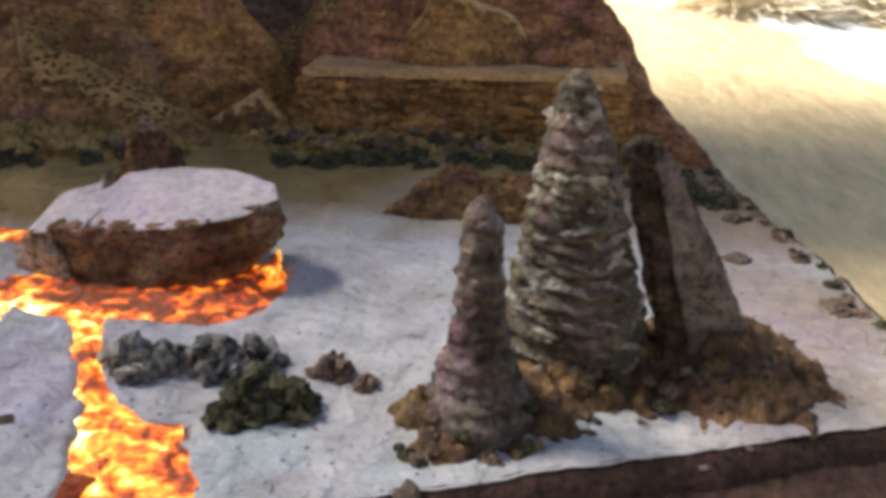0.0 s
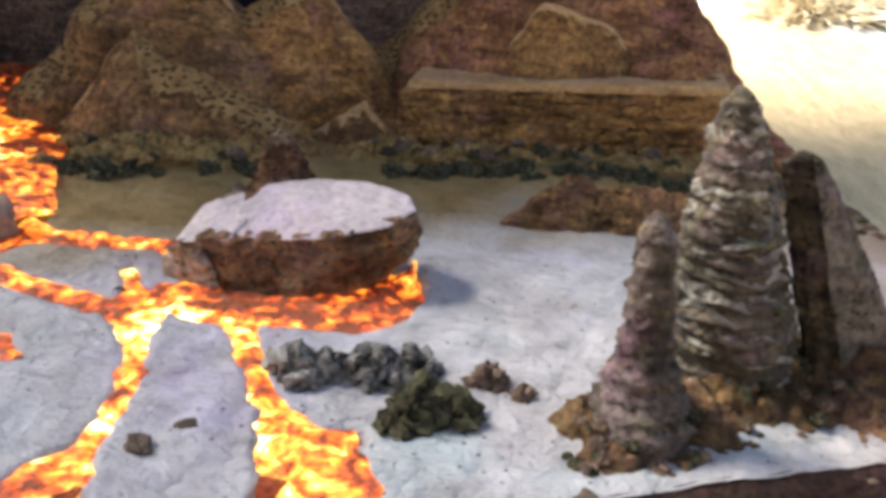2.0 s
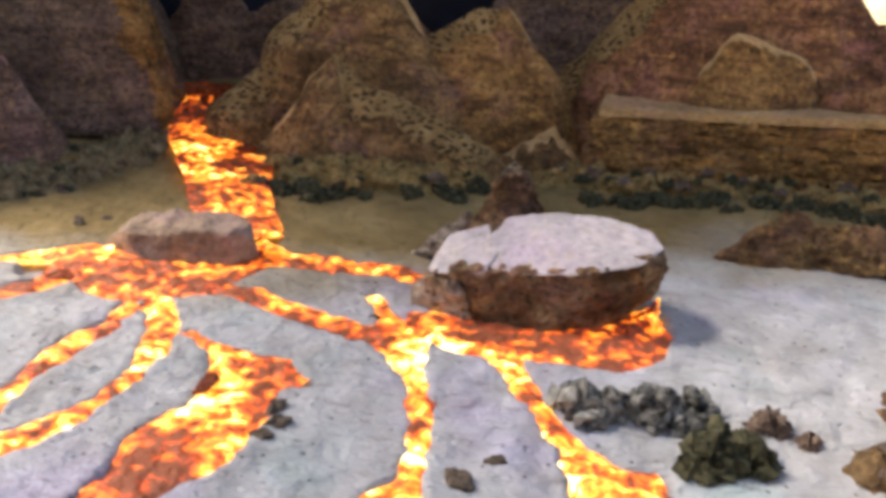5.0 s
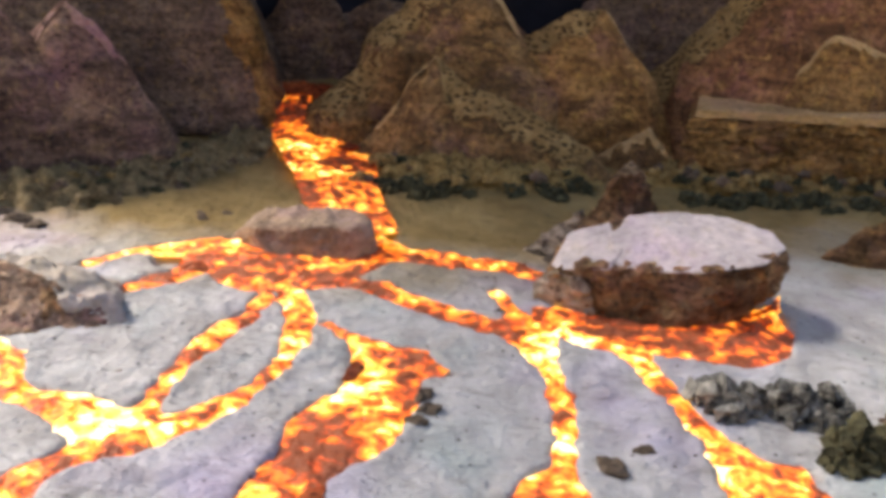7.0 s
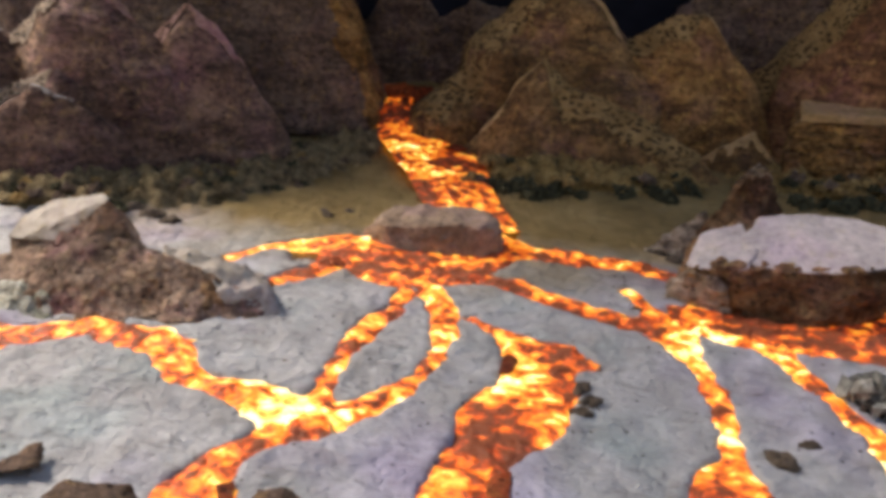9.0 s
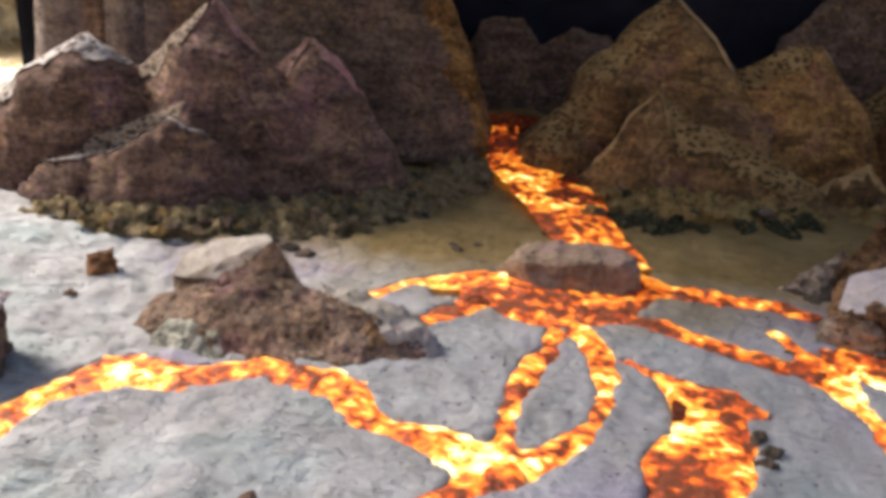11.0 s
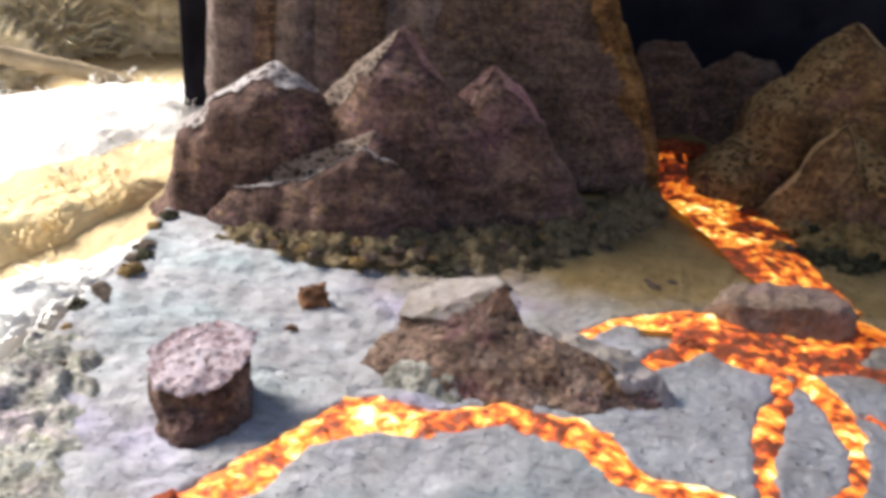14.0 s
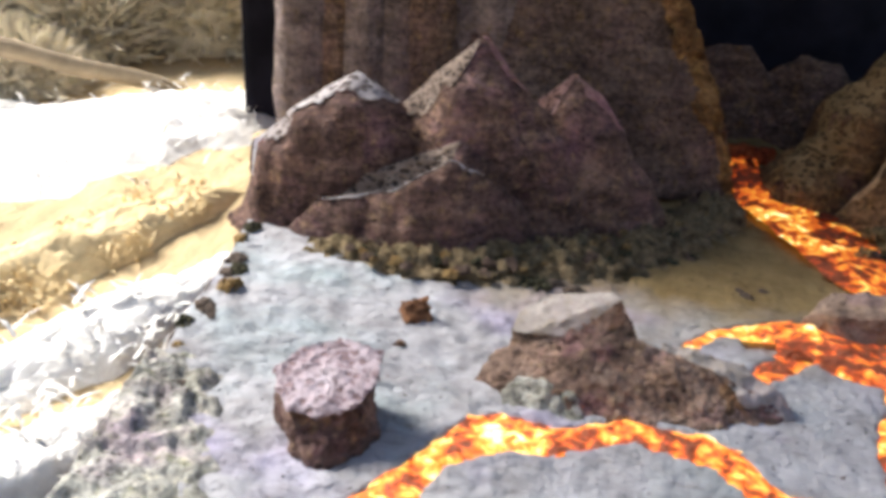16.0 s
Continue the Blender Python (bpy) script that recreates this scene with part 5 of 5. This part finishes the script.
# ---- the dark drape behind ----
def drape():
    bm = bmesh.new()
    line = curve_rows([(-1.462, 1.14, 0), (-1.43, 1.17, 0), (-1.39, 1.22, 0), (-1.3, 1.40, 0), (-1.0, 1.45, 0), (-0.6, 1.46, 0), (-0.2, 1.46, 0), (0.10, 1.46, 0)], 0.012)
    rows = []
    for i, (x, y, _) in enumerate(line):
        col = []
        for j in range(24):
            z = -0.04 + 0.80 * j / 23
            f = 0.020 * math.sin(i * 0.42 + 1.3 * math.sin(j * 0.12)) * (0.5 + 0.5 * fract((x, 0, z), 0.3, 2, 3)) * min(1.0, i / 10)
            col.append(bm.verts.new((x, y + f, z)))
        rows.append(col)
    for a, b in zip(rows, rows[1:]):
        for j in range(23):
            bm.faces.new((a[j], b[j], b[j + 1], a[j + 1]))
    bmesh.ops.recalc_face_normals(bm, faces=bm.faces[:])
    bmesh.ops.solidify(bm, geom=bm.faces[:], thickness=0.004)
    return thing("drape", bm, CLOTH, "near-black cloth drape hanging in folds behind the mountains", "drape")


drape()


# ---- surroundings ----
def meadow_z(x, y):
    return -0.055 - 0.10 * float(smoothstep(0.62, 0.45, y) * smoothstep(-0.95, -0.6, x)) + 0.042 * float(smoothstep(-0.9, -1.2, x)) + 0.055 * min(max(0.0, y - 0.6), 2.2) + 0.03 * fract((x, y, 0), 0.5, 3, 5)


def meadow():
    bm = bmesh.new()
    xs = sorted(set([round(-4 + 0.1 * i, 3) for i in range(76)] + [-80, -30, -12, -7, 6, 12, 30, 80]))
    ys = sorted(set([round(-2 + 0.1 * i, 3) for i in range(76)] + [-80, -30, -10, -5, 8, 14, 30, 80]))
    g = {}
    for i, x in enumerate(xs):
        for j, y in enumerate(ys):
            z = meadow_z(x, y)
            g[i, j] = bm.verts.new((x, y, z))
    for i in range(len(xs) - 1):
        for j in range(len(ys) - 1):
            bm.faces.new((g[i, j], g[i + 1, j], g[i + 1, j + 1], g[i, j + 1]))
    return thing("meadow", bm, MEADOW, "sunlit dry straw-coloured grass ground round the model", "ground", kind="structure")


meadow()


def straw_patch(name, spots, material, label, seed, length=0.05, lift=0.0):
    """Many thin bent stalks over some round spots: x, y, radius, count."""
    rng = random.Random(seed)
    verts, faces = [], []
    for cx, cy, r, count in spots:
        for _ in range(count):
            a, d = rng.uniform(0, 6.283), r * math.sqrt(rng.random())
            x, y = cx + d * math.cos(a), cy + d * math.sin(a)
            z = meadow_z(x, y) + lift * rng.random()
            t = rng.uniform(0, 6.283)
            l = length * rng.uniform(0.5, 1.5)
            w = 0.0016 * rng.uniform(0.6, 1.6)
            up = rng.uniform(0.05, 0.35) * l
            dx, dy = math.cos(t) * l * 0.7, math.sin(t) * l * 0.7
            sx, sy = -math.sin(t) * w, math.cos(t) * w
            b = len(verts)
            verts += [(x - sx, y - sy, z - 0.004), (x + sx, y + sy, z - 0.004), (x + dx * 0.5 - sx, y + dy * 0.5 - sy, z + up * 0.7), (x + dx * 0.5 + sx, y + dy * 0.5 + sy, z + up * 0.7), (x + dx, y + dy, z + up)]
            faces += [(b, b + 1, b + 3, b + 2), (b + 2, b + 3, b + 4)]
    me = bpy.data.meshes.new(name)
    me.from_pydata(verts, [], faces)
    me.materials.append(material)
    return tagged(new(name, me), label, "dry grass", kind="stuff")


def grass_mat(cx, cy, rx, ry, turn, height, material, label, seed):
    """A low shaggy mat of flattened dry grass."""
    bm = bmesh.new()
    rings, n = 16, 64
    lines = []
    for j in range(rings + 1):
        u = j / rings
        ring = []
        for k in range(n):
            a = 2 * math.pi * k / n
            e = 1 + 0.22 * fract((math.cos(a) * 2, math.sin(a) * 2, 0), 0.8, 4, seed)
            x, y = rx * u * e * math.cos(a), ry * u * e * math.sin(a)
            c_, s_ = math.cos(radians(turn)), math.sin(radians(turn))
            px, py = cx + x * c_ - y * s_, cy + x * s_ + y * c_
            z = meadow_z(px, py) - 0.02 + (height + 0.02) * (1 - u ** 3) + 0.012 * fract((px, py, 1), 0.035, 3, seed)
            ring.append(bm.verts.new((px, py, z)))
        lines.append(ring)
    for a, b in zip(lines[1:], lines[2:]):
        for k in range(n):
            bm.faces.new((a[k], b[k], b[(k + 1) % n], a[(k + 1) % n]))
    for k in range(n):
        bm.faces.new((lines[0][0], lines[1][k], lines[1][(k + 1) % n]))
    bmesh.ops.remove_doubles(bm, verts=bm.verts[:], dist=1e-5)
    bmesh.ops.recalc_face_normals(bm, faces=bm.faces[:])
    if sum(f.normal.z for f in bm.faces) < 0:
        bmesh.ops.reverse_faces(bm, faces=bm.faces[:])
    return thing("grass_mat", bm, material, label, "dry grass", "grass mats")


# bands of sun and shade on the grass, put into the mats' colours
WHITE = "mat of dry grass coloured near-white as overexposed by sun"
grass_mat(-1.75, 0.98, 0.42, 0.27, 66, 0.03, SUNLIT_STRAW, WHITE, 1)
grass_mat(-1.56, 1.10, 0.28, 0.17, 74, 0.03, SUNLIT_STRAW, WHITE, 2)
grass_mat(-2.02, 0.92, 0.40, 0.24, 66, 0.03, SUNLIT_STRAW, WHITE, 7)
grass_mat(-1.28, 0.52, 0.26, 0.065, 76, 0.035, SUNLIT_STRAW, WHITE, 3)
grass_mat(-1.20, 0.28, 0.18, 0.06, 80, 0.035, SUNLIT_STRAW, WHITE, 4)
grass_mat(1.22, 1.85, 0.55, 0.28, -42, 0.03, SUNLIT_STRAW, WHITE, 5)
grass_mat(0.80, 2.60, 0.60, 0.26, -50, 0.03, SUNLIT_STRAW, WHITE, 6)
straw_patch("pale_grass", [(-1.74, 1.0, 0.34, 260), (-1.55, 1.15, 0.16, 80), (-1.28, 0.50, 0.08, 160), (-1.22, 0.33, 0.07, 120)], SUNLIT_STRAW, "dry grass stalks coloured near-white as overexposed by sun", 1, 0.035, 0.035)
# tan for the shaded band between the sunny ones
grass_mat(-1.425, 0.68, 0.27, 0.065, 70, 0.038, STRAW, "mat of dry grass beside the model, coloured tan as the shaded band", 8)


straw_patch("tan_grass", [(-1.39, 0.80, 0.06, 350), (-1.42, 0.70, 0.065, 450), (-1.45, 0.58, 0.07, 450), (-1.47, 0.47, 0.07, 350)], STRAW, "fine dry grass stalks beside the model, coloured tan as the shaded band", 2, 0.022, 0.03)


def dry_shrub(x, y, r, h, count, seed):
    """A dome of fine dry stalks."""
    rng = random.Random(seed)
    verts, faces = [], []
    for _ in range(count * 2):
        a, e = rng.uniform(0, 6.283), math.asin(rng.random() ** 0.7)
        d = Vector((math.cos(a) * math.cos(e), math.sin(a) * math.cos(e), math.sin(e)))
        r0, r1 = rng.uniform(0.70, 0.95), rng.uniform(0.98, 1.32) * (1 + 0.2 * fract(d, 0.6, 2, seed))
        p, q = Vector((d.x * r, d.y * r, d.z * h)) * r0, Vector((d.x * r, d.y * r, d.z * h)) * r1
        q += Vector((rng.uniform(-1, 1), rng.uniform(-1, 1), rng.uniform(-1, 0.4))) * r * 0.22
        s = d.cross(Vector((rng.uniform(-1, 1), rng.uniform(-1, 1), rng.uniform(-1, 1)))).normalized() * 0.0055
        b = len(verts)
        verts += [p - s, p + s, q]
        faces.append((b, b + 1, b + 2))
    me = bpy.data.meshes.new("foliage")
    me.from_pydata([tuple(v) for v in verts], [], faces)
    me.materials.append(SHRUB)
    base = tagged(new("dry_shrub"), "dry straw-tan shrub of fine stalks on the grass", "shrub", "dry shrubs")
    base.location = (x, y, meadow_z(x, y) - 0.02)
    ob = new("foliage", me)
    ob.parent = base
    core = bmesh.new()
    bmesh.ops.create_icosphere(core, subdivisions=4, radius=0.86)
    for v in core.verts:
        d = 1 + 0.2 * fract(v.co.normalized(), 0.6, 2, seed) + 0.10 * fract(v.co, 0.22, 3, seed)
        v.co = Vector((v.co.x * r * d, v.co.y * r * d, max(-0.02, v.co.z * h * d)))
    part("thatch", core, SHRUB, base)
    stem = bmesh.new()
    bmesh.ops.create_cone(stem, cap_ends=True, segments=8, radius1=0.012, radius2=0.004, depth=h * 0.9, matrix=Matrix.Translation((0, 0, h * 0.45)))
    part("stem", stem, BRANCH, base)


for x, y, r, h, n, s in ((-2.30, 1.35, 0.26, 0.20, 2600, 1), (-2.12, 1.62, 0.24, 0.26, 2600, 2), (-1.90, 1.75, 0.20, 0.26, 2200, 3), (-1.68, 1.78, 0.16, 0.28, 2000, 4), (-2.4, 2.0, 0.35, 0.38, 2600, 5), (-2.0, 2.15, 0.32, 0.40, 2600, 6), (-1.7, 2.2, 0.28, 0.42, 2400, 7), (0.86, 2.55, 0.22, 0.16, 2000, 8), (1.15, 2.75, 0.25, 0.2, 2000, 9), (-2.05, 1.32, 0.13, 0.12, 1200, 10)):
    dry_shrub(x, y, r, h, n, s)


def fallen_branch(pts, r0, r1):
    bm = bmesh.new()
    line = curve_rows(pts, 0.02)
    rings = []
    for i, p in enumerate(line):
        u = i / (len(line) - 1)
        a, b = Vector(line[max(0, i - 1)]), Vector(line[min(len(line) - 1, i + 1)])
        q = (b - a).to_track_quat("Z", "Y")
        r = (r0 + (r1 - r0) * u) * (1 + 0.15 * fract(p, 0.05, 2, 2))
        rings.append([bm.verts.new(Vector(p) + q @ Vector((r * math.cos(k * 0.785), r * math.sin(k * 0.785), 0))) for k in range(8)])
    for a, b in zip(rings, rings[1:]):
        for k in range(8):
            bm.faces.new((a[k], a[(k + 1) % 8], b[(k + 1) % 8], b[k]))
    bm.faces.new(rings[0][::-1])
    bm.faces.new(rings[-1])
    bmesh.ops.recalc_face_normals(bm, faces=bm.faces[:])
    return thing("fallen_branch", bm, BRANCH, "weathered tan-grey branch lying in the dry grass", "branch")


fallen_branch([(-2.10, 1.12, 0.125), (-1.97, 1.18, 0.11), (-1.86, 1.24, 0.075), (-1.78, 1.32, 0.045), (-1.70, 1.40, 0.0)], 0.022, 0.014)


# ---- unseen boards, added to block sun and sky light ----
def board(name, x0, x1, y0, y1, z0, z1, label):
    bm = bmesh.new()
    bmesh.ops.create_cube(bm, size=1.0, matrix=Matrix.Translation(((x0 + x1) / 2, (y0 + y1) / 2, (z0 + z1) / 2)) @ Matrix.Diagonal((x1 - x0, y1 - y0, z1 - z0, 1)))
    bmesh.ops.bevel(bm, geom=bm.edges[:], offset=0.01, segments=1, affect="EDGES")
    return thing(name, bm, BOARD, label, "shelter", kind="structure", smooth=False)


board("sun_blocker", -3.12, -2.12, -1.8, 2.5, 2.2, 2.26, "unseen board added to block the sun over part of the model")
board("back_blocker", -1.75, 0.6, 1.12, 1.9, 1.05, 1.10, "unseen board added to darken the model's back")
board("rear_blocker", -2.2, 2.2, -1.46, -1.40, -0.2, 2.1, "unseen board added behind the viewer to cut light on the fronts")
